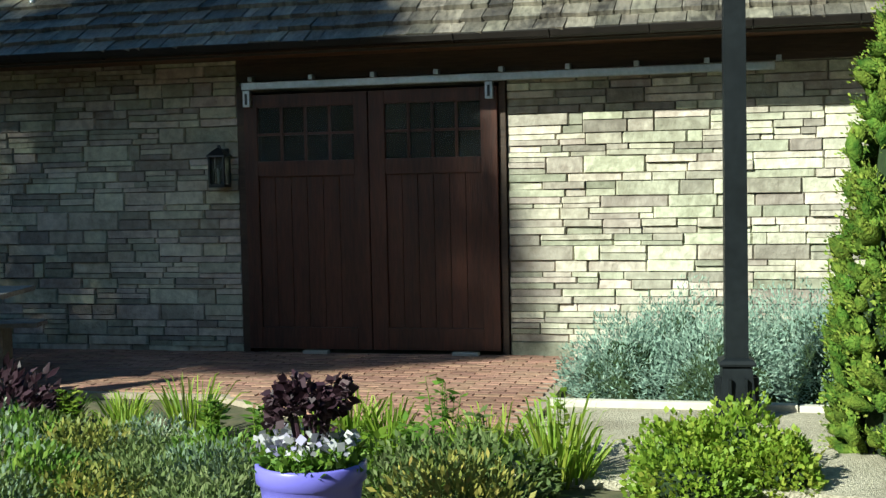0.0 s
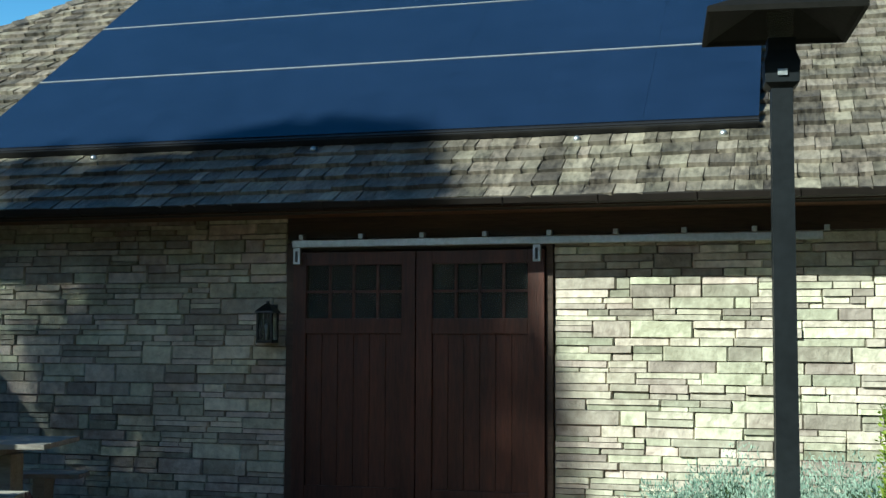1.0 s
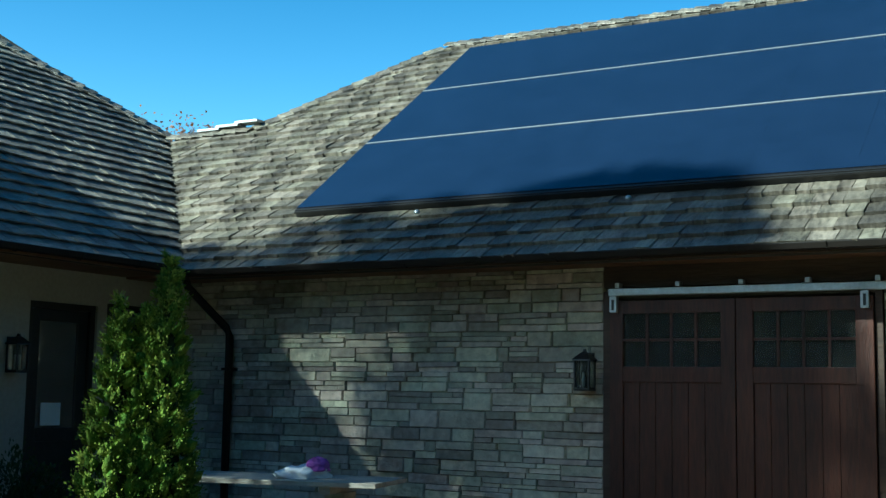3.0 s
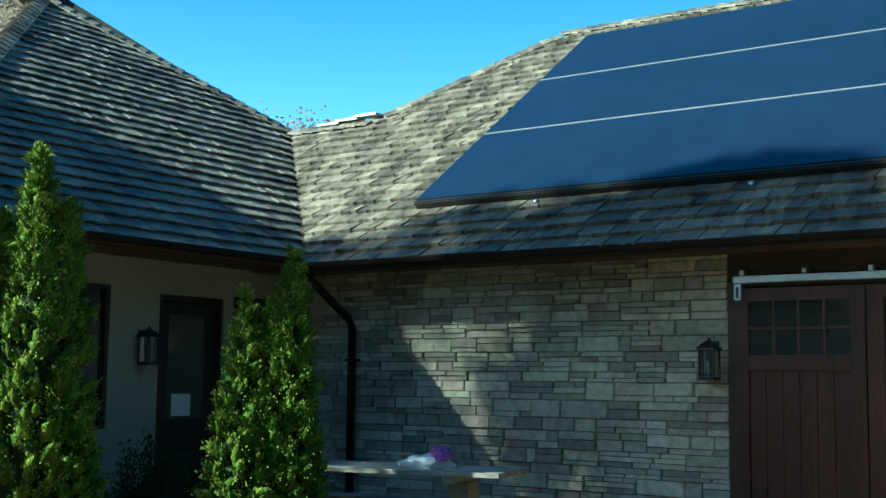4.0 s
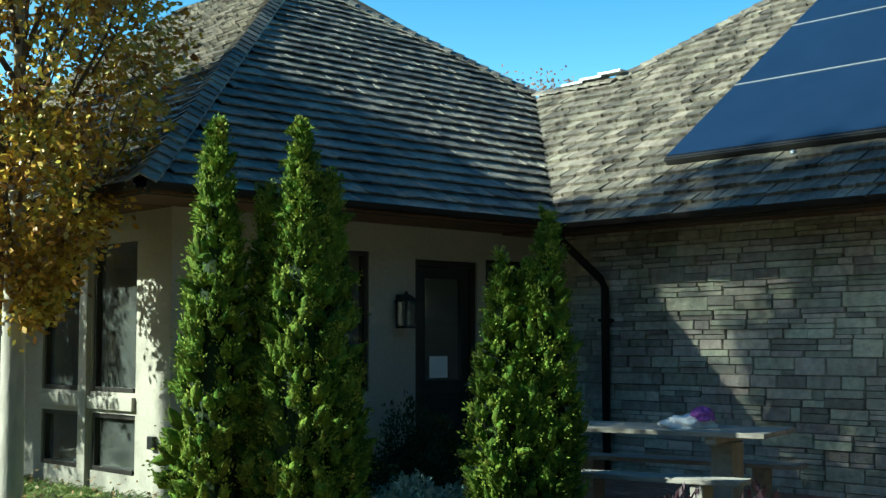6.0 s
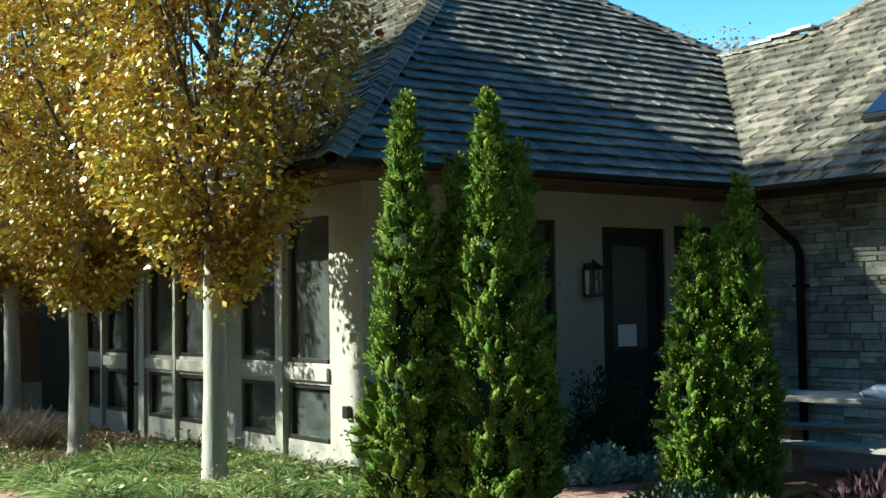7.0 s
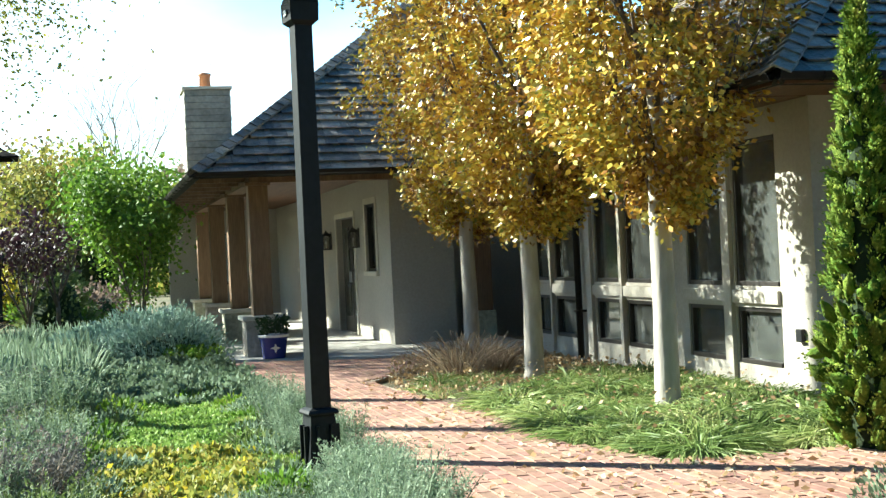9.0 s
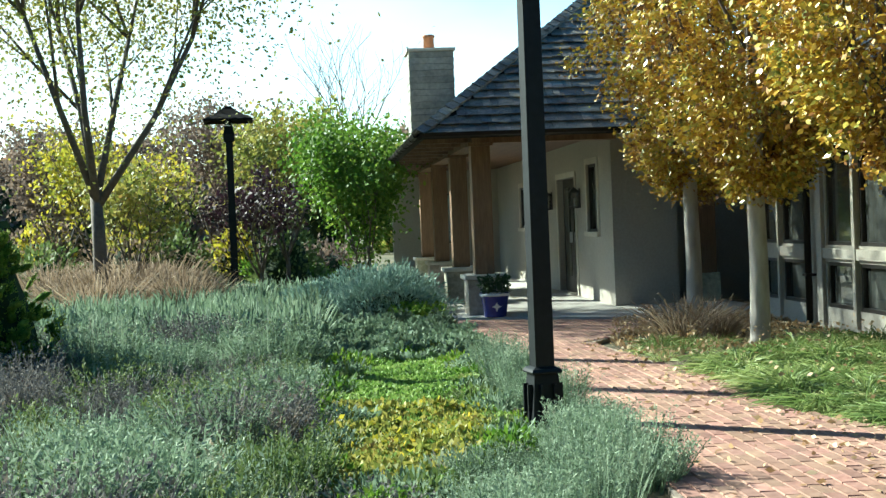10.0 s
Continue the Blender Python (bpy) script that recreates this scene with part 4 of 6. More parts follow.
box("post", (-0.16, -0.16, 0.501), (0.16, 0.16, 2.72), M_POSTWOOD, pp, bevel=0.01)


def porch_column(x, y):
    d = empty("porch_column", x, y, 0.018)
    tagged(d, "square cedar porch column on a stone pier", "column", group="porch columns")
    box("pier", (-0.29, -0.29, 0.0), (0.29, 0.29, 0.55), M_STONE, d, "pale stone pier", 0.015)
    box("pier_cap", (-0.34, -0.34, 0.551), (0.34, 0.34, 0.62), M_EDGE, d, "pale stone cap", 0.012)
    box("shaft", (-0.15, -0.15, 0.621), (0.15, 0.15, 2.60), M_POSTWOOD, d, bevel=0.008)
    box("capital", (-0.19, -0.19, 2.601), (0.19, 0.19, 2.66), M_POSTWOOD, d, bevel=0.008)
    return d


pc = porch_column(-19.65, 2.56)
for x in (-22.9, -26.6, -30.2):
    copy_thing(pc, pose(x, 2.56, 0.018))
BE_X, BE_Y, BE_Z, BS = -18.80, 1.56, 2.80, 0.76
B_EAST = [(BE_X, BE_Y), (BE_X, 6.4), (BE_X - 5.0, 6.6), (BE_X - 5.0, BE_Y + 5.0)]
roof_b_east = roof_plane("roof_porch_east", [(x, y, BE_Z + BS * (BE_X - x)) for x, y in B_EAST], "weathered shake roof of the porch building")
roof_b_south = roof_plane("roof_porch_south", [(x, y, BE_Z + BS * (y - BE_Y)) for x, y in [(BE_X, BE_Y), (BE_X - 5.0, BE_Y + 5.0), (-36, BE_Y + 5.0), (-36, BE_Y)]], "weathered shake roof over the porch columns")
tagged(box("porch_beam_south", (-36, 2.42, 2.66), (-19.4, 2.70, 2.79), M_POSTWOOD), "cedar beam over the porch columns", "beam", kind="structure")
tagged(box("porch_beam_east", (-19.75, 2.71, 2.66), (-19.5, 4.69, 2.79), M_POSTWOOD), "cedar beam at the porch end", "beam", kind="structure")
for k in range(14):
    x = -19.9 - k * 1.05
    tagged(box("rafter", (x - 0.05, 1.65, 2.70), (x + 0.05, 2.41, 2.78), M_POSTWOOD), "cedar rafter tail under the porch eave", "rafter", group="porch rafters")
tagged(box("ceiling_porch", (-34, 2.705, 2.80), (-19.8, 4.69, 2.83), M_SOFFIT), "cedar boarded porch ceiling", "ceiling", kind="structure")
gutter((-36, BE_Y, 2.79), (BE_X, BE_Y, 2.79))
gutter((BE_X, BE_Y, 2.79), (BE_X, 6.4, 2.79))
wall_x("wall_porch_west", -33.0, 0.25, 1.9, BY, -0.05, 2.9, [(2.7, 3.5, 0.9, 2.2)], M_STUCCO, "stucco wall closing the porch")
window("x", -33.0, 2.7, 3.5, 0.9, 2.2)
ch = empty("chimney", -26.4, 2.44, 2.9)
tagged(ch, "square grey stone chimney with a clay pot", "chimney")
for k in range(16):
    z = k * 0.13
    o = 0.004 * ((k * 7) % 3)
    box("stone_course", (-0.45 - o, -0.46 - o, z), (0.45 + o, 0.46 + o, z + 0.124), M_CHIMNEY, ch, bevel=0.008)
box("cap", (-0.49, -0.5, 2.08), (0.49, 0.5, 2.14), M_EDGE, ch, bevel=0.01)
lathe("chimney_pot", [(0.12, 2.141), (0.11, 2.4), (0.13, 2.41), (0.13, 2.46), (0.1, 2.47)], M_CLAY, ch, "terracotta pot", 14)
# a farther house beyond the porch
fh = empty("far_house", -46.0, 5.9, -0.06)
tagged(fh, "distant dark shake roofed house behind the trees", "house")
box("wall", (-4, -3, 0), (4, 3, 3.2), M_STUCCO, fh)
bm = bmesh.new()
vs = [bm.verts.new(c) for c in ((-4.6, -3.6, 3.1), (4.6, -3.6, 3.1), (4.6, 3.6, 3.1), (-4.6, 3.6, 3.1), (-1.5, 0, 5.2), (1.5, 0, 5.2))]
for f in ((0, 1, 5, 4), (1, 2, 5), (2, 3, 4, 5), (3, 0, 4), (3, 2, 1, 0)):
    bm.faces.new([vs[i] for i in f])
part("roof", bm, M_SHINGLE_REST, fh)


# ---- pots ----
pt = empty("flower_pot", -1.9, 5.26, -0.06)
tagged(pt, "periwinkle blue round pot planted with purple kale and pansies", "flower pot")
lathe("pot", [(0.16, 0), (0.165, 0.02), (0.205, 0.34), (0.212, 0.40), (0.228, 0.41), (0.23, 0.475), (0.222, 0.485), (0.205, 0.48), (0.20, 0.42), (0.19, 0.40)], M_POTP, pt, "", 36)
lathe("soil", [(0.05, 0.40), (0.198, 0.42), (0.1, 0.44)], M_SOIL, pt, "", 20)
n = 900
a, r = rng.uniform(0, 2 * np.pi, n), 0.21 * np.sqrt(rng.uniform(0, 1, n))
p = np.stack([r * np.cos(a), r * np.sin(a), 0.44 + rng.uniform(0, 0.1, n)], 1)
leaf_cloud("pansy_foliage", p, np.stack([np.cos(a), np.sin(a), 0.8 + 0 * a], 1), 0.045, M_MIDGREEN, pt, "", 0.6, 0.0)
n = 170
a, r = rng.uniform(0, 2 * np.pi, n), 0.22 * np.sqrt(rng.uniform(0, 1, n))
p = np.stack([r * np.cos(a), r * np.sin(a), 0.53 + rng.uniform(0, 0.06, n)], 1)
leaf_cloud("pansy_bloom", p, np.tile([0, -1.0, 0.6], (n, 1)), 0.04, M_PETAL, pt, "white and violet pansies", 1.1, 0.0)
n = 650
a, u = rng.uniform(0, 2 * np.pi, n), rng.uniform(0, 1, n)
p = np.stack([0.165 * np.sqrt(u) * np.cos(a), 0.13 * np.sqrt(u) * np.sin(a), 0.66 + 0.13 * rng.uniform(0, 1, n) ** 0.7 + 0.035 * np.sin(3 * a + 1)], 1)
leaf_cloud("kale", p, np.stack([np.cos(a), np.sin(a), 0.3 + 0 * a], 1), 0.048, M_PURPLELEAF, pt, "curly dark purple kale leaves", 0.85, 0.1)
bm = bmesh.new()
for k in range(6):
    a = k * 1.05
    add_tube(bm, [(0.03 * math.cos(a), 0.03 * math.sin(a), 0.43), (0.1 * math.cos(a), 0.07 * math.sin(a), 0.74)], [0.014, 0.008], 6)
part("kale_stalk", bm, M_PURPLELEAF, pt)
pb = empty("blue_planter", -18.95, 2.62, 0.019)
tagged(pb, "cobalt blue glazed planter with a white star on the porch", "planter")
lathe("pot", [(0.16, 0), (0.17, 0.02), (0.21, 0.30), (0.225, 0.31), (0.225, 0.36), (0.2, 0.36), (0.19, 0.3)], M_POTB, pb, "", 28)
lathe("rim_band", [(0.2255, 0.315), (0.228, 0.32), (0.228, 0.35), (0.2255, 0.355)], M_WHITE, pb, "white glazed rim band", 28)
bm = bmesh.new()
star = [((0.075 if k % 2 == 0 else 0.03) * math.cos(k * math.pi / 4), (0.075 if k % 2 == 0 else 0.03) * math.sin(k * math.pi / 4)) for k in range(8)]
prism(bm, star, 0.0, 0.006)
st = part("star", bm, M_WHITE, pb, "white star")
st.matrix_local = pose(0.192, 0, 0.16, 90, 0, 90)
n = 500
a, u = rng.uniform(0, 2 * np.pi, n), rng.uniform(0, 1, n)
p = np.stack([0.22 * np.sqrt(u) * np.cos(a), 0.22 * np.sqrt(u) * np.sin(a), 0.36 + 0.25 * rng.uniform(0, 1, n)], 1)
leaf_cloud("plant", p, np.stack([np.cos(a), np.sin(a), 0.7 + 0 * a], 1), 0.07, M_DARKLEAF, pb, "leafy green plant")


# ---- trees ----
def crown_points(n, profile, z0, z1, lumps=7, seed=0, inner=0.45, hollow=0.0, bumpy=0.0):
    """Points in an uneven crown: profile(u) gives the radius at the height share u; lobes and gaps by noise."""
    pts, outs = [], []
    off = Vector((seed * 3.7, seed * 1.3, 0))
    while len(pts) < n:
        u = rng.uniform()
        a = rng.uniform(0, 2 * math.pi)
        z = z0 + (z1 - z0) * u
        rr = profile(u)
        lob = 1 + 0.32 * noise.noise(Vector((math.cos(a) * 1.6, math.sin(a) * 1.6, z * 0.9)) + off) + bumpy * noise.noise(Vector((math.cos(a) * 3, math.sin(a) * 3, z * 5)) + off)
        k = inner + (1 - inner) * math.sqrt(rng.uniform())
        p = Vector((math.cos(a) * rr * k * lob, math.sin(a) * rr * k * lob, z))
        if noise.noise(p * 1.9 + off) < hollow - 0.25:
            continue
        pts.append(p)
        outs.append((math.cos(a), math.sin(a), 0.15))
    return np.array([tuple(p) for p in pts]), np.array(outs)


def golden_tree(x, y, seed, top, radius, n=13000, low=1.74, material=None, label="", trunk_r=0.098, leaf=0.074):
    d = empty("pear_tree", x, y, -0.06, seed * 47)
    tagged(d, label or "upright ornamental tree with golden orange autumn leaves", "tree", group="row of golden trees")
    rr = random.Random(seed)
    bm = bmesh.new()
    add_tube(bm, [(0, 0, 0), (0.0, 0.0, 0.12), (0.01, 0.0, 0.9), (0.0, 0.015, 1.7), (0.01, 0, 2.3), (0.0, 0.02, top * 0.5), (0.02, 0, top * 0.8)],
             [trunk_r * 1.45, trunk_r * 1.18, trunk_r * 1.05, trunk_r, trunk_r * 0.85, trunk_r * 0.5, 0.015], 14)
    tr = part("trunk", bm, M_BARK, d, "", True)
    for k in range(16):
        a = k * 2.4 + rr.uniform(-0.4, 0.4)
        z = 1.75 + 0.16 * k + rr.uniform(-0.1, 0.1)
        ln = rr.uniform(0.75, 1.0) * radius
        rise = rr.uniform(1.2, 2.2)
        bm = bmesh.new()
        c, s = math.cos(a), math.sin(a)
        add_tube(bm, [(0, 0, z), (c * ln * 0.3, s * ln * 0.3, z + rise * 0.3), (c * ln * 0.62, s * ln * 0.62, z + rise * 0.75), (c * ln * 0.85, s * ln * 0.85, z + rise * 1.3)], [0.03, 0.022, 0.013, 0.004], 6)
        for q in range(3):
            f = 0.35 + 0.2 * q
            b = a + rr.uniform(-1.0, 1.0)
            p0 = (c * ln * f * 0.95, s * ln * f * 0.95, z + rise * f)
            add_tube(bm, [p0, (p0[0] + 0.2 * math.cos(b), p0[1] + 0.2 * math.sin(b), p0[2] + 0.35), (p0[0] + 0.32 * math.cos(b), p0[1] + 0.32 * math.sin(b), p0[2] + 0.8)], [0.012, 0.008, 0.003], 5)
        part("limb", bm, M_TWIG, d, "", True)
    prof = lambda u: radius * float(np.interp(u, (0, 0.035, 0.13, 0.25, 0.36, 0.55, 1), (0.2, 0.38, 0.66, 0.86, 1.0, 1.0, 0.22)))
    # leaves in bunches round the twig ends
    c, o = crown_points(n // 24, prof, low, top, seed=seed, inner=0.2, bumpy=0.4, hollow=0.15)
    p = np.repeat(c, 24, 0) + rng.normal(0, 0.085, (len(c) * 24, 3))
    o = np.repeat(o, 24, 0)
    leaf_cloud("crown", p, o, leaf, material or M_GOLDLEAF, d, "", 0.6, 0.5, face=o + rng.normal(0, 0.8, o.shape))
    return d


golden_tree(-10.6, 5.0, 1, 8.2, 1.28, 46000)
golden_tree(-13.85, 4.9, 2, 7.8, 1.33, 44000)
golden_tree(-16.8, 5.05, 3, 7.6, 1.28, 38000)


def limb_tree(name, x, y, seed, height, spread, trunk_r, fork, n, material, leaf, label, sparse=0.0, gap=0.0, low=0.35, category="tree", group=""):
    """A spreading tree: forked limbs that split three times, with leaves round the twig ends."""
    d = empty(name, x, y, -0.06, seed * 31)
    tagged(d, label, category, group)
    rr = random.Random(seed)
    bm = bmesh.new()
    add_tube(bm, [(0, 0, 0), (0, 0, 0.2), (0.02, 0, fork * 0.6), (0, 0.02, fork + 0.1)], [trunk_r * 1.35, trunk_r * 1.1, trunk_r, trunk_r * 0.85], 12)
    part("trunk", bm, M_TWIG, d, "", True)
    tips = []

    def grow(bm, p, way, ln, r, depth):
        q = p + way * ln * 0.55 + Vector((rr.uniform(-1, 1), rr.uniform(-1, 1), 0)) * ln * 0.06
        e = q + (way + Vector((0, 0, 0.12))).normalized() * ln * 0.5
        add_tube(bm, [p, q, e], [r, r * 0.78, r * 0.55], 6 if depth else 8)
        if depth == 3:
            tips.append(e)
            return
        if depth >= (0 if gap else 1):
            tips.append(q)
            tips.append(e)
        for k in range(3 if depth else 4):
            side = Vector((rr.uniform(-1, 1), rr.uniform(-1, 1), rr.uniform(-0.1, 0.5)))
            grow(bm, q if k == 0 else e, (way + side * 0.75).normalized(), ln * rr.uniform(0.55, 0.75), r * 0.5, depth + 1)

    for k in range(5):
        a = k * 1.257 + rr.uniform(-0.3, 0.3)
        tilt = spread * rr.uniform(0.5, 1.0)
        bm = bmesh.new()
        grow(bm, Vector((0, 0, fork - 0.1 * k * 0.4)), Vector((math.cos(a) * tilt, math.sin(a) * tilt, 1)).normalized(), (height - fork) * 0.42, trunk_r * 0.6, 0)
        part("limb", bm, M_TWIG, d, "", True)
    if n:
        t = np.array([tuple(v) for v in tips])
        pick = t[rng.integers(0, len(t), n)]
        pts = pick + rng.normal(0, (height - fork) * (0.055 + gap), (n, 3))
        leaf_cloud("crown", pts, rng.normal(0, 1, (n, 3)), leaf, material, d, "", 0.65, 0.5)
    return d


limb_tree("yellow_tree", -23.6, -3.98, 5, 10.2, 0.62, 0.125, 2.2, 36000, M_OLIVE, 0.095, "forked tree with thin yellow-green autumn foliage", gap=0.045)
limb_tree("green_tree", -27.0, 0.95, 8, 3.5, 0.4, 0.05, 0.15, 13000, M_MIDGREEN, 0.11, "small bright green leafy tree by the porch", gap=0.012)
limb_tree("yellow_shrub", -30.0, -5.1, 6, 4.0, 0.6, 0.05, 0.6, 3000, M_YELLOWTREE, 0.12, "yellow leaved shrub tree behind the grasses")
limb_tree("yellow_shrub", -27.5, -4.0, 7, 3.0, 0.5, 0.05, 0.5, 2600, M_OLIVE, 0.12, "yellow leaved shrub tree behind the grasses")
limb_tree("bare_tree", -44.0, 0.9, 9, 8.2, 0.35, 0.09, 1.2, 0, M_RUST, 0.1, "bare slender tree with upright twigs")
limb_tree("purple_shrub_tree", -29.0, -1.35, 11, 2.8, 0.6, 0.05, 0.5, 1700, M_PURPLELEAF, 0.12, "small tree with dark purple leaves", category="shrub")


limb_tree("olive_tree", -34.0, -0.9, 14, 4.6, 0.5, 0.06, 0.7, 7000, M_OLIVE, 0.14, "olive and brown autumn tree behind the lamp post")
limb_tree("brown_tree", -38.0, -3.0, 15, 5.2, 0.6, 0.07, 0.7, 7000, M_BARE, 0.14, "half bare brown autumn tree beyond the grasses")
limb_tree("brown_tree", -36.0, -7.2, 16, 4.4, 0.6, 0.07, 0.7, 7000, M_BARE, 0.14, "half bare brown autumn tree beyond the grasses")


def tall_tree(x, y, seed, low, top, radius, n, leaf, hollow=0.12):
    """A tall tree with a high crown, limbs and loose leaves."""
    d = empty("shade_tree", x, y, -0.06, seed * 31)
    tagged(d, "unseen tall tree with a high yellow crown, placed to cast dappled shade", "tree", "shade trees")
    rr = random.Random(seed)
    bm = bmesh.new()
    add_tube(bm, [(0, 0, 0), (0, 0, 0.4), (0.1, 0, low), (0, 0.1, top * 0.75), (0, 0, top * 0.95)], [0.2, 0.15, 0.10, 0.07, 0.02], 12)
    part("trunk", bm, M_TWIG, d, "", True)
    for k in range(22):
        a = k * 2.4
        z = low - 0.5 + (top - low) * 0.8 * k / 22
        ln = radius * rr.uniform(0.7, 1.0) * (1 - 0.4 * k / 22)
        bm = bmesh.new()
        c, s = math.cos(a), math.sin(a)
        add_tube(bm, [(0, 0, z), (c * ln * 0.5, s * ln * 0.5, z + ln * 0.45), (c * ln, s * ln, z + ln * 0.8)], [0.07, 0.04, 0.01], 6)
        part("limb", bm, M_TWIG, d, "", True)
    prof = lambda u: radius * (0.55 + 1.3 * u if u < 0.35 else 1.0 - 0.65 * ((u - 0.35) / 0.65) ** 2)
    p, o = crown_points(n, prof, low, top, seed=seed, inner=0.15, hollow=hollow)
    leaf_cloud("crown", p, o, leaf, M_YELLOWTREE, d, "", 0.65, 0.4)
    return d


# out of view: crowns placed to cast the dappled shade on wall and door
tall_tree(-16.95, -6.0, 12, 13.3, 17.2, 2.0, 11000, 0.2, -0.05)
tall_tree(-19.1, -5.7, 23, 13.3, 16.7, 1.8, 6500, 0.14, 0.13)
rt = limb_tree("rust_tree", -27.5, 29.6, 17, 9.0, 0.3, 0.2, 3.0, 34000, M_RUST, 0.12, "rust red autumn tree behind the roofs")

def arborvitae(x, y, peaks, seed, n=420, name="arborvitae", tone="narrow upright arborvitae with bright green scaly sprays"):
    """A dense upright evergreen of one or more columns (dx, dy, radius, top): upturned plumes of sprays over a core
    coloured as shade.
    """
    d = empty(name, x, y, -0.05, 0)
    tagged(d, tone, "evergreen", group="entry evergreens")
    bm = bmesh.new()
    P, O, F, V = [], [], [], []
    m = 44
    sides = np.arange(6) * math.pi / 3
    for j, (dx, dy, r, top) in enumerate(peaks):
        prof = lambda u, r=r: r * float(np.interp(u, (0, 0.06, 0.2, 0.4, 0.6, 0.8, 0.93, 1), (0.72, 0.92, 1.0, 0.88, 0.63, 0.31, 0.11, 0.03)))
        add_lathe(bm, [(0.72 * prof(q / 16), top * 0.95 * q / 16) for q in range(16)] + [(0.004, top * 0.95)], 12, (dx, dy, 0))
        share = int(n * r * top / sum(q[2] * q[3] for q in peaks))
        c, o = crown_points(share, prof, 0.0, top - 0.16, seed=seed + j * 5, inner=0.86, bumpy=0.14, hollow=-0.5)
        c[:8] = [[0.01 * (q % 3 - 1), 0.01 * (q % 2), top - 0.16 - 0.06 * q] for q in range(8)]
        axis = o * [0.75, 0.75, 0] + rng.normal(0, 0.35, c.shape) + [0, 0, 1.0]
        axis /= np.linalg.norm(axis, axis=1)[:, None]
        slim = np.interp(c[:, 2] / top, (0, 0.6, 1), (1.0, 0.9, 0.55))
        long = rng.uniform(0.09, 0.19, len(c)) * slim
        # a solid lumpy spindle in each plume, under its sprays
        girth = rng.uniform(0.03, 0.058, len(c)) * slim
        e1 = np.cross(axis, [0.3, 0.2, 1.0])
        e1 /= np.linalg.norm(e1, axis=1)[:, None]
        e2 = np.cross(axis, e1)
        for q, (f, g) in enumerate(((-0.15, 0.4), (0.3, 1.0), (0.65, 0.8), (1.0, 0.12))):
            ring = c[:, None] + axis[:, None] * (f * long)[:, None, None] + (e1[:, None] * np.cos(sides)[None, :, None] + e2[:, None] * np.sin(sides)[None, :, None]) * (g * girth)[:, None, None] * rng.uniform(0.7, 1.3, (len(c), 6, 1))
            V.append((j, q, ring + [dx, dy, 0]))
        t = rng.uniform(0, 1, (len(c), m))
        fan = rng.normal(0, 1, (len(c), m, 3)) * (0.034 * np.sin(0.5 + 2.4 * t) * slim[:, None])[..., None]
        p = (c[:, None] + axis[:, None] * (t * long[:, None])[..., None] + fan).reshape(-1, 3)
        P.append(p + [dx, dy, 0])
        O.append(np.repeat(axis, m, 0) + 12.0 * fan.reshape(-1, 3))
        F.append(np.repeat(o * [1, 1, 0], m, 0) + rng.normal(0, 0.3, p.shape))
    part("shade_core", bm, M_CORESHADE, d)
    verts, faces = [], []
    for j in range(len(peaks)):
        v = np.concatenate([r for a, q, r in V if a == j], 1)
        for plume in v:
            k = len(verts)
            verts += plume.tolist()
            faces += [(k + 6 * q + i, k + 6 * q + (i + 1) % 6, k + 6 * q + 6 + (i + 1) % 6, k + 6 * q + 6 + i) for q in range(3) for i in range(6)]
    mesh_ob("plume", verts, faces, M_CYPPLUME, d, "", True)["kind"] = "stuff"
    leaf_cloud("foliage", np.concatenate(P), np.concatenate(O), 0.03, M_CYP, d, "", 0.5, -0.1, 0.3, face=np.concatenate(F))
    bm = bmesh.new()
    add_tube(bm, [(peaks[0][0], peaks[0][1], 0), (peaks[0][0], peaks[0][1], 0.5)], [0.05, 0.04], 8)
    part("trunk", bm, M_TWIG, d)
    return d


arborvitae(-7.93, 5.28, [(0, 0, 0.25, 3.24), (0.16, 0.32, 0.12, 2.78)], 21, 760)
arborvitae(-7.50, 5.72, [(0, 0, 0.29, 3.22), (0.09, 0.19, 0.23, 2.86), (-0.2, -0.16, 0.16, 1.35)], 24, 1150)
arborvitae(-7.02, 7.52, [(-0.12, -0.1, 0.22, 2.36), (0.03, 0.05, 0.23, 2.26), (0.13, 0.17, 0.20, 2.67)], 28, 1000)
arborvitae(0.74, 7.75, [(0, 0, 0.40, 3.2), (0.15, 0.4, 0.35, 2.6)], 33, 1500)
arborvitae(-12.6, -3.35, [(0, 0, 0.55, 1.95), (-0.3, 0.3, 0.5, 1.7)], 35, 420, "dark_evergreen", "dark rounded evergreen at the edge of the lavender")


# ---- shrubs, grasses and herbs ----
def spiky_clump(name, seed, n, r, h, width, material, bend=0.35, lean=0.6, extra=None):
    """A clump of stems: roots within r, fanning outwards."""
    d = empty(name, 0, 0, 0)
    a = rng.uniform(0, 2 * np.pi, n)
    k = np.sqrt(rng.uniform(0, 1, n)) * r
    roots = np.stack([np.cos(a) * k, np.sin(a) * k, np.zeros(n)], 1)
    ways = np.stack([np.cos(a) * lean * k / r, np.sin(a) * lean * k / r, np.ones(n)], 1) + rng.normal(0, 0.12, (n, 3))
    blades("leaf_tuft", roots, ways, h, width, material, d, bend=bend)
    return d


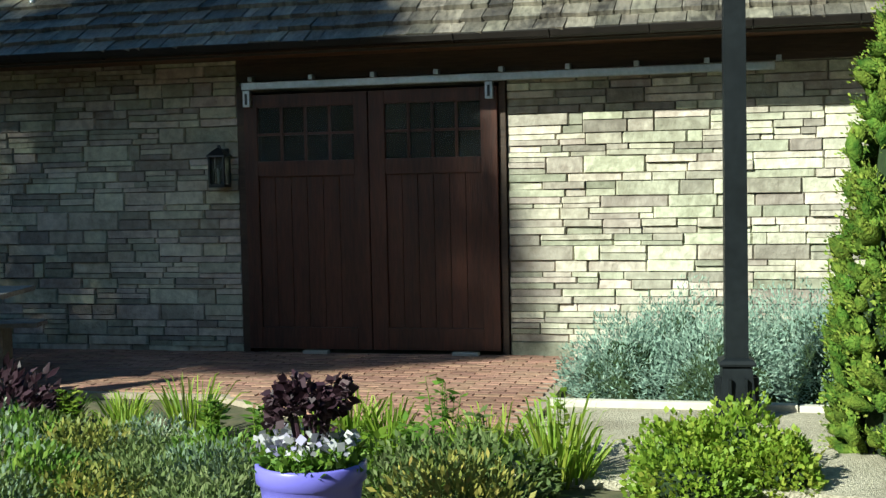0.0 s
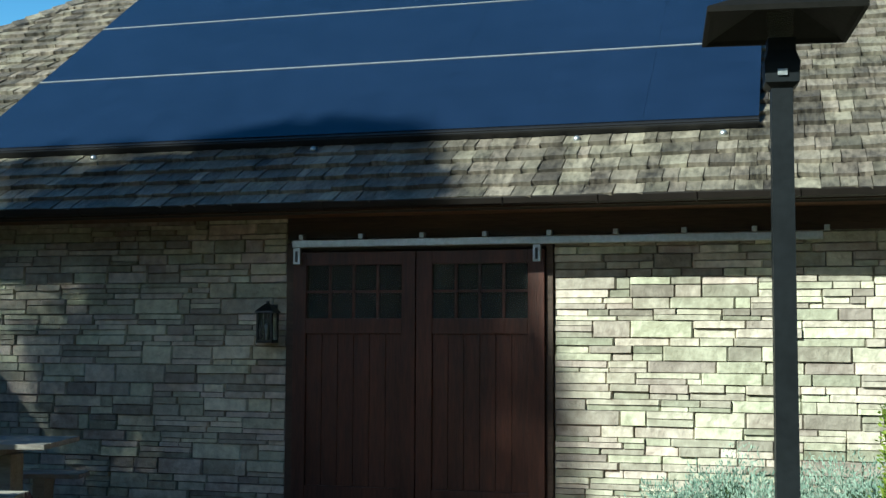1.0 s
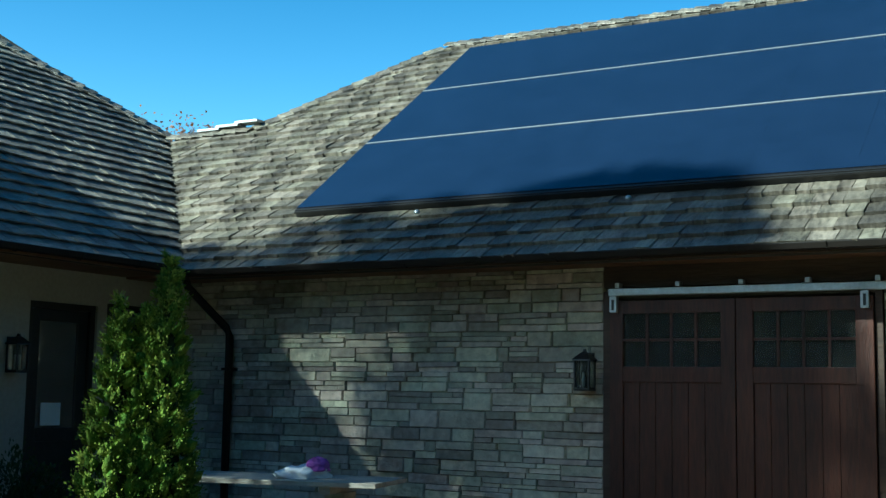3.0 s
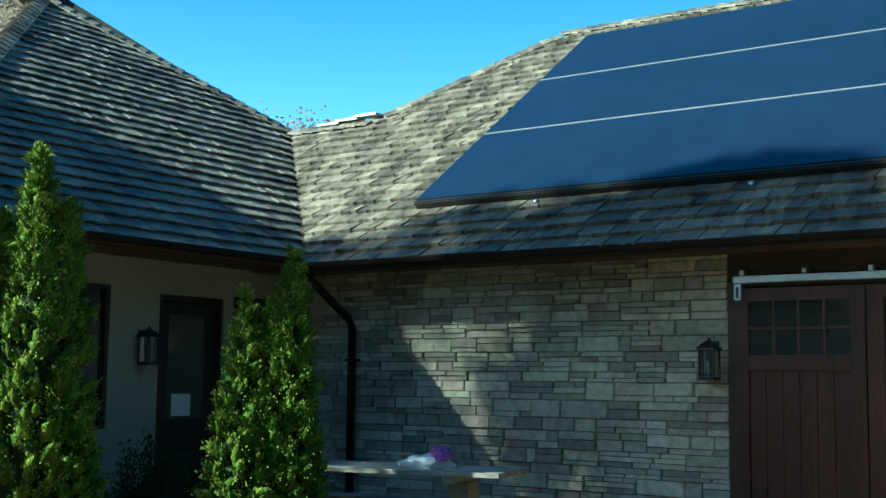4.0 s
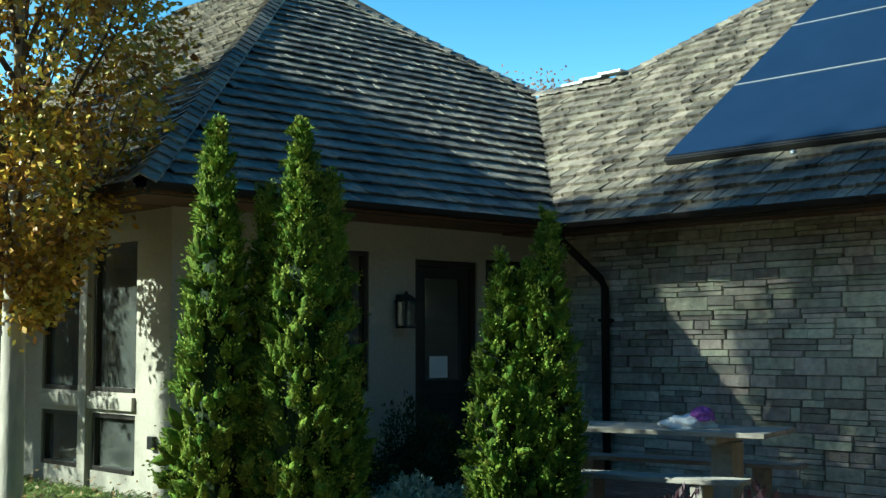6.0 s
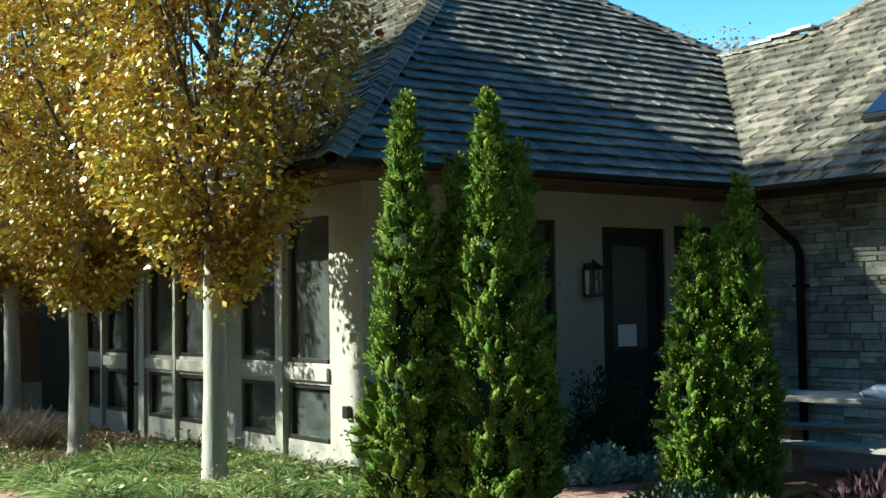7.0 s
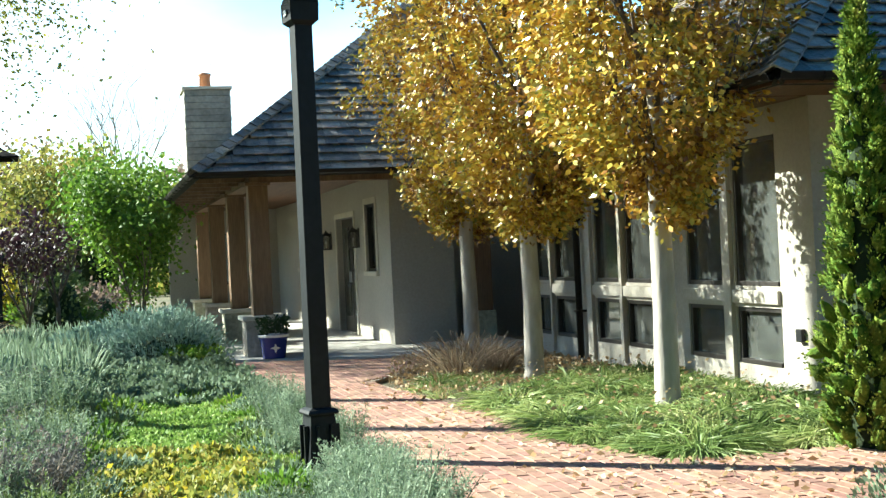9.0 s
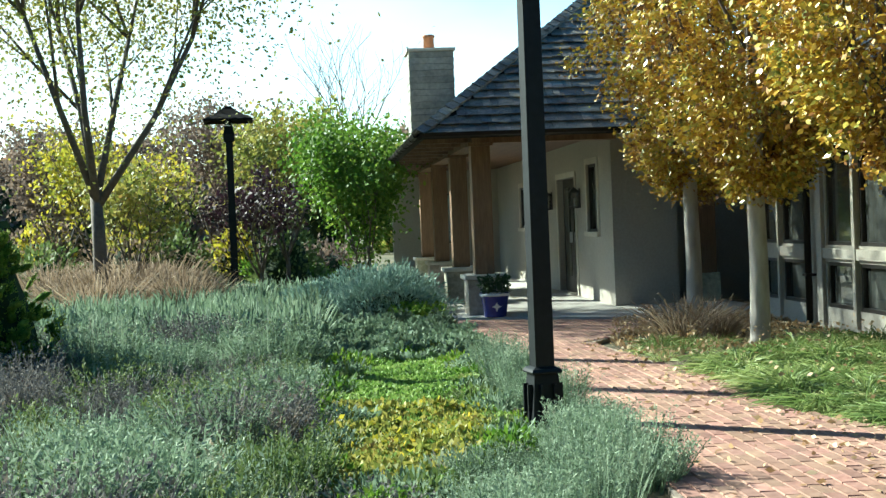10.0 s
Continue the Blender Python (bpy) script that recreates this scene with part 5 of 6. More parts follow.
def scatter(protos, places, label, category, group, zoff=-0.06, smin=0.8, smax=1.2):
    """Copies of the prototypes at places; the prototypes take the first places."""
    for i, (x, y) in enumerate(places):
        s = rng.uniform(smin, smax)
        m = pose(x, y, zoff, 0, 0, rng.uniform(0, 360))
        p = protos[i % len(protos)]
        ob = p if i < len(protos) else copy_thing(p, m)
        ob.scale = (1, 1, 1)
        ob.matrix_basis = m @ Matrix.Diagonal((s, s, s * rng.uniform(0.85, 1.15), 1))
        tagged(ob, label, category, group)


LAWN = [(-13.9, 0.25), (-14.1, 1.2), (-13.4, 1.55), (-12.2, 1.5), (-10.8, 1.35), (-9.6, 1.45), (-8.3, 1.1), (-7.2, 0.75), (-6.9, 0.35), (-8.0, 0.05), (-9.3, 0.2), (-10.6, -0.05), (-12.0, 0.15)]


def lavender(tone, tall, n, lean):
    d = empty("lavender", 0, 0, 0)
    a = rng.uniform(0, 2 * np.pi, n)
    k = np.sqrt(rng.uniform(0, 1, n)) * 0.27
    roots = np.stack([np.cos(a) * k, np.sin(a) * k, np.zeros(n)], 1)
    ways = np.stack([np.cos(a) * k * lean, np.sin(a) * k * lean, np.ones(n)], 1) + rng.normal(0, 0.13, (n, 3))
    ways /= np.linalg.norm(ways, axis=1)[:, None]
    high = tall * rng.uniform(0.6, 1.2, n)
    blades("stem_tuft", roots, ways, tall, 0.004, M_DUSK if tone is M_DUSK else M_SAGE, d, bend=0.12)
    m = 22
    t = rng.uniform(0.2, 1.0, (n, m)) ** 0.8
    p = (roots[:, None] + ways[:, None] * (high[:, None] * t)[..., None]).reshape(-1, 3) + rng.normal(0, 0.009, (n * m, 3))
    o = np.repeat(ways, m, 0) * 0.55
    leaf_cloud("foliage", p, o, 0.036, tone, d, "", 0.34, -0.1, 0.6)
    return d


LAVENDERS = [(M_SAGE, 0.46, 190, 1.5), (M_SAGE, 0.56, 150, 1.1), (M_SAGE, 0.40, 210, 2.2), (M_DUSK, 0.46, 130, 1.6), (M_SAGE, 0.50, 170, 1.8), (M_HERB, 0.38, 170, 1.9), (M_SAGE, 0.52, 130, 1.3)]
CLEAR = [(-15.6, 0.0), (-15.6, 1.6), (-13.1, 1.7), (-12.2, 1.55), (-9.6, 1.5), (-8.2, 1.15), (-5.9, 0.75), (-5.9, -0.2), (-8.0, -0.15)]
spots = []
for gx in np.arange(-15.5, -3.6, 0.54):
    for gy in np.arange(-5.2, 2.2, 0.54):
        x, y = gx + rng.uniform(-0.2, 0.2), gy + rng.uniform(-0.2, 0.2)
        if inside(x, y, CLEAR) or inside(x, y, PATH) or y > 1.3:
            continue
        if y < -0.34 * abs(x) - 0.3 or (x < -14.9 and y > -0.35):
            continue
        spots.append((x, y))
edge = [(-7.6, 1.55), (-7.1, 1.35), (-6.7, 1.5), (-6.6, 1.1), (-6.1, 1.3), (-7.3, 1.0), (-5.8, 1.0), (-5.5, 1.35)]
for k in range(24):
    x = -12.8 + 5.6 * k / 23 + rng.uniform(-0.1, 0.1)
    if abs(x + 9.2) > 0.42:
        edge.append((x, 1.80 + rng.uniform(-0.1, 0.08)))
edge += [p for p in spots if p[1] > 0.5 and p[0] > -9.8]
spots = [p for p in spots if p not in edge]
dusky = [p for p in spots if noise.noise(Vector((p[0] * 0.42, p[1] * 0.7, 3.0))) < 0.04]
silver = [p for p in spots if p not in dusky]
scatter([lavender(*q) for q in LAVENDERS if q[0] is M_SAGE], silver[:240], "grey-green lavender clump with upright stems", "lavender", "lavender bed", smin=0.5, smax=1.25)
scatter([lavender(*q) for q in LAVENDERS if q[0] is not M_SAGE], dusky, "spent dusky brown and green lavender clump", "lavender", "spent lavender", smin=0.55, smax=1.2)
scatter([lavender(*q) for q in LAVENDERS[1:3]], edge, "low grey-green lavender clump edging the brick path", "lavender", "lavender edging", smin=0.5, smax=0.8)
n = 16000
a = np.stack([rng.uniform(-24, -15.5, n), rng.uniform(-7.0, 0.0, n)], 1)
k = np.array([noise.noise(Vector((x * 1.1, y * 1.1, 5))) for x, y in a])
a, k = a[(k > -0.12) & (a[:, 1] < -0.25 - 0.02 * a[:, 0])], k[(k > -0.12) & (a[:, 1] < -0.25 - 0.02 * a[:, 0])]
far = blades("lavender_drift", np.column_stack([a, np.full(len(a), -0.06)]), rng.normal(0, 0.25, (len(a), 3)) + [0, 0, 1], 0.62, 0.014, M_SAGE, bend=0.2)
tagged(far, "far drift of grey-green lavender", "lavender", kind="stuff")


def low_cover(name, poly, n, size, material, label, category, h=0.08, step=None):
    xs, ys = [p[0] for p in poly], [p[1] for p in poly]
    pts = []
    while len(pts) < n:
        x, y = rng.uniform(min(xs), max(xs)), rng.uniform(min(ys), max(ys))
        if inside(x, y, poly):
            pts.append((x, y, -0.05 + h * (0.45 + 1.0 * noise.noise(Vector((x * 1.7, y * 1.7, 0))) + 0.5 * noise.noise(Vector((x * 5, y * 5, 2)))) * rng.uniform(0.2, 1.0) + 0.02))
    p = np.array(pts)
    ob = leaf_cloud(name, p, np.tile([0, 0, 1.0], (n, 1)), size, material, None, "", 0.7, 0.0, 0.9)
    return tagged(ob, label, category, kind="stuff")


lawn_bm = bmesh.new()
prism(lawn_bm, LAWN, -0.058, -0.035)
tagged(part("ground_cover_bed", lawn_bm, M_LAWN), "bright green creeping ground cover bed", "ground", kind="structure")
low_cover("creeping_thyme", LAWN, 34000, 0.045, M_COVER, "bright green creeping ground cover", "ground cover", 0.07)
low_cover("yellow_leaves", [(-10.0, 0.2), (-10.2, 1.3), (-8.3, 1.0), (-7.0, 0.6), (-9.0, 0.15)], 450, 0.055, M_YELLOWTREE, "yellow leaves among the ground cover", "ground cover", 0.14)
low_cover("yellowed_cover", [(-10.6, 0.15), (-10.0, 1.4), (-8.3, 1.05), (-7.4, 0.6), (-7.4, 0.1), (-9.0, 0.1)], 6500, 0.055, M_OLIVE, "yellowing low ground cover", "ground cover", 0.12)
low_cover("grey_cover", [(-19.0, -0.3), (-19.0, 1.75), (-15.1, 2.0), (-13.6, 1.75), (-13.8, -0.1)], 19000, 0.07, M_SAGE, "grey-green low herbs", "ground cover", 0.22)
low_cover("thyme_edge", [(-22.0, 0.9), (-19.3, 1.1), (-19.3, 1.9), (-21.5, 1.9)], 5000, 0.08, M_MIDGREEN, "green low cover at the porch", "ground cover", 0.3)

# the herbs that fray the edge of the ground cover
fray = []
for (x1, y1), (x2, y2) in zip(LAWN, LAWN[1:] + LAWN[:1]):
    for q in range(3):
        t = (q + rng.uniform(0, 1)) / 3
        fray.append((x1 + (x2 - x1) * t + rng.uniform(-0.12, 0.12), y1 + (y2 - y1) * t + rng.uniform(-0.12, 0.12)))


def herb_tuft(k):
    d = empty("herb_tuft", 0, 0, 0)
    n = 420
    a, e = rng.uniform(0, 2 * np.pi, n), np.arcsin(rng.uniform(0, 1, n))
    v = np.stack([np.cos(a) * np.cos(e), np.sin(a) * np.cos(e), np.sin(e)], 1)
    leaf_cloud("foliage", v * [0.24, 0.24, 0.13] * rng.uniform(0.5, 1.15, (n, 1)), v + [0, 0, 0.5], 0.055, (M_HERB, M_SAGE, M_MIDGREEN)[k], d, "", 0.4, 0, 0.6)
    return d


scatter([herb_tuft(k) for k in range(3)], fray, "small herb tuft at the edge of the ground cover", "herb", "edging herbs", smin=0.7, smax=1.3)

# liriope bed under the golden trees
BED = [(-14.3, 3.35), (-12.8, 3.5), (-11.4, 3.75), (-9.4, 3.65), (-8.45, 3.95), (-8.25, 4.6), (-8.3, 5.4), (-9.3, 6.15), (-14.3, 6.2)]
bm = bmesh.new()
prism(bm, BED, -0.058, -0.03)
tagged(part("bed_soil", bm, M_SOIL), "dark mulch of the tree bed", "soil", kind="structure")
TURF = [(-12.9, 4.7), (-12.1, 4.0), (-11.3, 3.62), (-9.4, 3.68), (-8.45, 3.95), (-8.25, 4.6), (-8.3, 5.4), (-9.3, 6.15), (-13.6, 6.2)]
spots, stray = [], []
for gx in np.arange(-14.3, -8.2, 0.36):
    for gy in np.arange(3.5, 6.2, 0.36):
        x, y = gx + rng.uniform(-0.13, 0.13), gy + rng.uniform(-0.13, 0.13)
        if min(math.hypot(x - a, y - b) for a, b in ((-10.6, 5.0), (-13.85, 4.9))) < 0.22:
            continue
        if inside(x, y, TURF):
            spots.append((x, y))
        elif inside(x, y, BED) and rng.uniform() < 0.5:
            stray.append((x, y))
scatter([spiky_clump("liriope", k, 420, 0.16, 0.29, 0.0055, M_GRASS, 1.5, 2.0) for k in range(5)], spots, "arching green lilyturf clump strewn with fallen leaves", "grass", "lilyturf bed", smin=0.75, smax=1.2)
scatter([spiky_clump("liriope", k, 130, 0.12, 0.22, 0.004, M_GRASS, 1.3, 1.6) for k in range(2)], stray, "small thin lilyturf tuft in the mulch", "grass", "lilyturf tufts", smin=0.6, smax=1.1)
scatter([spiky_clump("straw_grass", k, 260, 0.22, 0.6, 0.004, M_STRAW, 0.7, 1.0) for k in range(2)], [(-14.9, 4.3), (-15.4, 4.6), (-15.0, 4.75)], "dry straw coloured ornamental grass clump", "grass", "dry grasses")
low_cover("bed_litter", [(-18.0, 4.2), (-14.3, 3.3), (-12.7, 3.5), (-13.4, 4.2), (-13.6, 6.2), (-18.0, 6.2)], 3800, 0.055, M_FALLEN, "fallen leaves and dry litter on the soil", "leaf litter", 0.06)
scatter([spiky_clump("brown_grass", k, 420, 0.5, 1.25, 0.008, M_STRAW, 0.6, 0.7) for k in range(3)],
        [(-21.5 - 0.75 * (k % 7) + rng.uniform(-0.3, 0.3), -2.5 - 0.42 * (k // 3) + rng.uniform(-0.3, 0.3)) for k in range(21)], "tall brown ornamental grass gone to seed", "grass", "brown grasses", smin=0.7, smax=1.05)
pts = []
while len(pts) < 620:
    x, y = rng.uniform(-15, -5.5), rng.uniform(1.9, 6.0)
    if inside(x, y, PATH) and rng.uniform() < 0.25 + 0.75 * (y > 3.0):
        pts.append((x, y, 0.012))
leaf_cloud("fallen_leaves", np.array(pts), rng.normal(0, 1, (len(pts), 3)) * [1, 1, 0.1], 0.06, M_FALLEN, None, "", 0.6, 0.0, 0.2)
tagged(bpy.data.objects["fallen_leaves"], "scattered dry fallen leaves on the brick path", "leaf litter", kind="stuff")
pts = []
while len(pts) < 420:
    x, y = rng.uniform(-14.3, -8.2), rng.uniform(3.4, 6.2)
    if inside(x, y, BED):
        pts.append((x, y, 0.12 + rng.uniform(0, 0.14)))
tagged(leaf_cloud("bed_leaves", np.array(pts), rng.normal(0, 1, (len(pts), 3)) * [1, 1, 0.2], 0.05, M_FALLEN, None, "", 0.6, 0.0, 0.3), "dry fallen leaves caught in the lilyturf", "leaf litter", kind="stuff")


def mound_shrub(name, x, y, r, h, n, leaf, material, label, category="shrub", group="", shape=0.5, squash=1.0, seed=1, needle=False):
    d = empty(name, x, y, -0.06, seed * 23)
    tagged(d, label, category, group)
    pts, outs = [], []
    while len(pts) < n:
        a, e = rng.uniform(0, 2 * math.pi), math.asin(rng.uniform(0.02, 1))
        v = Vector((math.cos(a) * math.cos(e), math.sin(a) * math.cos(e), math.sin(e)))
        k = (0.62 + 0.38 * rng.uniform() ** 0.5) * (1 + 0.42 * noise.noise(v * 2.3 + Vector((seed, 0, 0))) + 0.22 * noise.noise(v * 6 + Vector((0, seed, 0))))
        pts.append((v.x * r * k, v.y * r * k * squash, v.z * h * k))
        outs.append((v.x, v.y, v.z + 0.3))
    leaf_cloud("foliage", np.array(pts), np.array(outs), leaf, material, d, "", shape, 0.0, 0.5)
    # a solid core coloured as the shade inside the shrub
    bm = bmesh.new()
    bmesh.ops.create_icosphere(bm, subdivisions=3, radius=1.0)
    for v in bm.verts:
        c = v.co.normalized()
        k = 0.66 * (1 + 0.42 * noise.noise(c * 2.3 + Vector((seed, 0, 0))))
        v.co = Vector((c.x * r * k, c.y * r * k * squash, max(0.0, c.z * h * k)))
    part("shade_core", bm, M_CORESHADE, d)
    bm = bmesh.new()
    for k in range(5):
        a = k * 1.3
        add_tube(bm, [(0, 0, 0), (0.3 * r * math.cos(a), 0.3 * r * math.sin(a), h * 0.5)], [0.015, 0.006], 5)
    part("stem", bm, M_TWIG, d)
    return d


# juniper bed against the sunlit wall
for k, (x, y, r, h) in enumerate([(-1.05, 9.75, 0.52, 0.52), (-0.35, 9.55, 0.6, 0.6), (0.45, 9.65, 0.62, 0.62), (1.2, 9.55, 0.6, 0.55), (-0.7, 10.35, 0.6, 0.66), (0.2, 10.4, 0.66, 0.74), (1.05, 10.4, 0.62, 0.68), (1.95, 9.8, 0.65, 0.62), (2.8, 9.8, 0.65, 0.6), (1.8, 10.5, 0.6, 0.66)]):
    mound_shrub("juniper", x, y, r, h, 7500, 0.04, M_JUNIPER, "low spreading blue-green juniper by the stone wall", "juniper", "juniper bed", 0.28, 0.9, 40 + k)
for k, (x, y, r, h) in enumerate([(-20.6, 1.1, 1.0, 0.62), (-21.9, 0.9, 1.2, 0.75), (-20.9, 0.2, 1.0, 0.45), (-23.2, 1.2, 1.1, 0.75), (-22.2, 0.1, 1.0, 0.55)]):
    mound_shrub("juniper", x, y, r, h, 4200, 0.10, M_JUNIPER, "spreading blue-green juniper beside the porch", "juniper", "porch junipers", 0.28, 0.9, 60 + k)
mound_shrub("boxwood", -9.35, 8.55, 0.55, 0.85, 4500, 0.05, M_DARKLEAF, "dark rounded evergreen shrub by the entry door", "shrub", seed=70)
mound_shrub("boxwood", -9.35, 7.6, 0.5, 0.65, 3500, 0.05, M_DARKLEAF, "dark rounded evergreen shrub by the window", "shrub", seed=71)
low_cover("white_flowers", [(-9.1, 7.3), (-8.35, 7.2), (-8.2, 8.4), (-9.0, 8.5)], 3500, 0.06, M_JUNIPER, "pale silver leaved edging plants", "ground cover", 0.3)
mound_shrub("clipped_hedge", -36.0, -1.0, 1.3, 0.8, 2600, 0.12, M_MIDGREEN, "low clipped green hedge", "hedge", seed=73)
for k, (x, y, r, h) in enumerate([(-0.5, 7.05, 0.27, 0.36), (-0.22, 7.1, 0.3, 0.42), (0.0, 6.95, 0.2, 0.3), (-0.45, 6.75, 0.3, 0.26)]):
    mound_shrub("lime_shrub", x, y, r, h, 2200, 0.036, M_LIME, "loose lime green leafy shrub", "shrub", "lime shrubs", 0.7, 1.0, 80 + k)


def leafy_stems(x, y, stems, h, leaf, material, seed):
    """A perennial of upright stems with leaves in pairs up each of them."""
    d = empty("leafy_perennial", x, y, -0.06, seed * 40)
    tagged(d, "upright leafy green perennial in the flower bed", "plant", "flower bed perennials")
    rr = random.Random(seed)
    bm = bmesh.new()
    P, O = [], []
    for k in range(stems):
        a, lean = rr.uniform(0, 6.28), rr.uniform(0.02, 0.3)
        top = Vector((math.cos(a) * lean * h, math.sin(a) * lean * h, h * rr.uniform(0.7, 1.1)))
        root = Vector((math.cos(a) * 0.05, math.sin(a) * 0.05, 0))
        add_tube(bm, [root, (root + top) / 2 + Vector((0, 0, 0.02)), top], [0.005, 0.004, 0.002], 5)
        for q in range(16):
            p = root + (top - root) * (0.18 + 0.82 * q / 15)
            b = q * 2.4 + k
            P.append(tuple(p))
            O.append((math.cos(b), math.sin(b), 0.35))
    part("stem", bm, M_MIDGREEN, d)
    leaf_cloud("foliage", np.array(P), np.array(O), leaf, material, d, "", 0.42, 0.15, 0.25, face=np.tile([0, 0, 1.0], (len(P), 1)) + rng.normal(0, 0.3, (len(P), 3)))
    return d


for k, (x, y, n, h) in enumerate([(-1.88, 7.45, 8, 0.46), (-1.2, 7.25, 7, 0.44), (-2.95, 7.3, 12, 0.3), (-2.6, 7.2, 12, 0.26), (-1.75, 6.65, 16, 0.34), (-2.05, 6.55, 14, 0.3), (-1.45, 6.6, 14, 0.28), (-1.6, 7.0, 9, 0.34), (-3.35, 7.5, 8, 0.3), (-4.4, 7.6, 8, 0.3), (-1.95, 6.9, 10, 0.3), (-1.15, 6.6, 8, 0.22)]):
    leafy_stems(x, y, n, h, 0.085, (M_MIDGREEN, M_LIME, M_MIDGREEN, M_HERB)[k % 4], 90 + k)
scatter([spiky_clump("daylily", k, 90, 0.09, 0.40, 0.007, M_LIME, 0.35, 0.45) for k in range(3)],
        [(-4.15, 7.85), (-4.05, 7.7), (-4.65, 7.95), (-3.6, 7.7), (-2.5, 7.6), (-2.25, 7.55), (-1.55, 7.3), (-1.65, 7.25), (-1.15, 6.9), (-1.05, 6.95), (-3.9, 7.4), (-2.7, 7.5)], "upright yellow-green daylily leaves", "plant", "daylilies", smin=0.75, smax=1.1)
for k, (x, y, r, h) in enumerate([(-4.9, 7.55, 0.42, 0.42), (-5.3, 7.1, 0.4, 0.42)]):
    mound_shrub("dark_perennial", x, y, r, h, 900, 0.11, M_PURPLELEAF, "dark withered purple perennial", "plant", "dark perennials", 0.35, 1.0, 110 + k)
spots = []
for gx in np.arange(-7.0, -1.2, 0.4):
    for gy in np.arange(4.3, 7.6, 0.4):
        x, y = gx + rng.uniform(-0.15, 0.15), gy + rng.uniform(-0.15, 0.15)
        if (x < -2.5 and y < 7.3 or x < -0.8 and 5.9 < y < 6.8) and math.hypot(x + 1.9, y - 5.26) > 0.6 and not (x > -3.2 and y > 6.6) and not inside(x, y, PATH) and math.hypot(x + 7.5, y - 5.5) > 1.35 and not (x < -5.9 and y < 5.3):
            spots.append((x, y))


def sage_mound(k):
    d = empty("sage", 0, 0, 0)
    n = 1300
    a, e = rng.uniform(0, 2 * np.pi, n), np.arcsin(rng.uniform(0, 1, n))
    v = np.stack([np.cos(a) * np.cos(e), np.sin(a) * np.cos(e), np.sin(e)], 1)
    leaf_cloud("foliage", v * [0.32, 0.32, 0.26] * rng.uniform(0.6, 1.1, (n, 1)), v + [0, 0, 0.5], 0.042, (M_HERB, M_HERB, M_SAGE, M_MIDGREEN, M_HERB, M_OLIVE)[k], d, "", 0.4, 0, 0.6)
    return d


scatter([sage_mound(k) for k in range(6)], spots, "low grey-green herb mound in the flower bed", "herb", "flower bed sage", smin=0.8, smax=1.25)

# ---- distance ----
wood_mats = [M_BARE, M_DARKLEAF, M_BARE, M_OLIVE, M_BARE, M_RUST, M_OLIVE]
for k in range(60):
    ang = radians(60 + 75 * k / 59 + rng.uniform(-1.5, 1.5))
    dist = rng.uniform(48, 95)
    x, y = -dist * math.sin(ang), dist * math.cos(ang)
    h = dist * rng.uniform(0.055, 0.085) + 1.4
    d = empty("woodland_tree", x, y, -0.06)
    tagged(d, "distant autumn woodland tree", "tree", "far woodland")
    prof = lambda u: h * 0.42 * (0.55 + u if u < 0.45 else 1.0 - 0.85 * ((u - 0.45) / 0.55) ** 2)
    p, o = crown_points(1500, prof, 0.1, h, seed=200 + k, inner=0.35)
    # the crown's inner shade is painted on a solid core that hides the sky
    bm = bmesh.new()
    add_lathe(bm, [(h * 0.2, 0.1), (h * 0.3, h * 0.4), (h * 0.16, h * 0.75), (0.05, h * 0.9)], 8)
    part("shade_core", bm, M_CORESHADE, d)
    leaf_cloud("crown", p, o, 0.42, wood_mats[k % len(wood_mats)], d, "", 0.7, 0.2)
    bm = bmesh.new()
    add_tube(bm, [(0, 0, 0), (0, 0, h * 0.7)], [0.16, 0.04], 6)
    part("trunk", bm, M_TWIG, d)
# unseen ring behind the camera, added to block sky light and darken pane reflections
for k in range(29):
    ang = radians(136 + 179 * k / 28)
    dist = 27 + 5 * (k % 3)
    x, y = -dist * math.sin(ang), dist * math.cos(ang)
    h = rng.uniform(20, 26) if k > 5 else rng.uniform(9.5, 11)
    d = empty("woodland_tree", x, y, -0.06)
    tagged(d, "unseen tall woodland tree added to block sky light", "tree", "garden woodland")
    prof = lambda u: 4.4 * (0.8 + u if u < 0.25 else 1.0 - 0.8 * ((u - 0.25) / 0.75) ** 2)
    p, o = crown_points(900, prof, 0.2, h, seed=300 + k, inner=0.5)
    leaf_cloud("crown", p, o, 0.75, (M_DARKLEAF, M_DARKLEAF, M_BARE)[k % 3], d, "", 0.7, 0.2)
    # shade-coloured core that makes the crown opaque
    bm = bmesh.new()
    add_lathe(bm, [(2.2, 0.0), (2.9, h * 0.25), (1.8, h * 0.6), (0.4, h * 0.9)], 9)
    part("shade_core", bm, M_CORESHADE, d)
    bm = bmesh.new()
    add_tube(bm, [(0, 0, 0), (0, 0, h * 0.7)], [0.2, 0.05], 6)
    part("trunk", bm, M_TWIG, d)
for k in range(14):
    x, y = -31 - rng.uniform(0, 8), -9.0 + 0.75 * k + rng.uniform(-0.3, 0.3)
    if y > 0.2:
        continue
    mound_shrub("garden_shrub", x, y, rng.uniform(0.8, 1.3), rng.uniform(1.0, 2.2), 900, 0.16, [M_BARE, M_YELLOWTREE, M_STRAW, M_HERB][k % 4], "autumn coloured garden shrub", "shrub", "far shrubs", 0.6, 1.0, 130 + k)


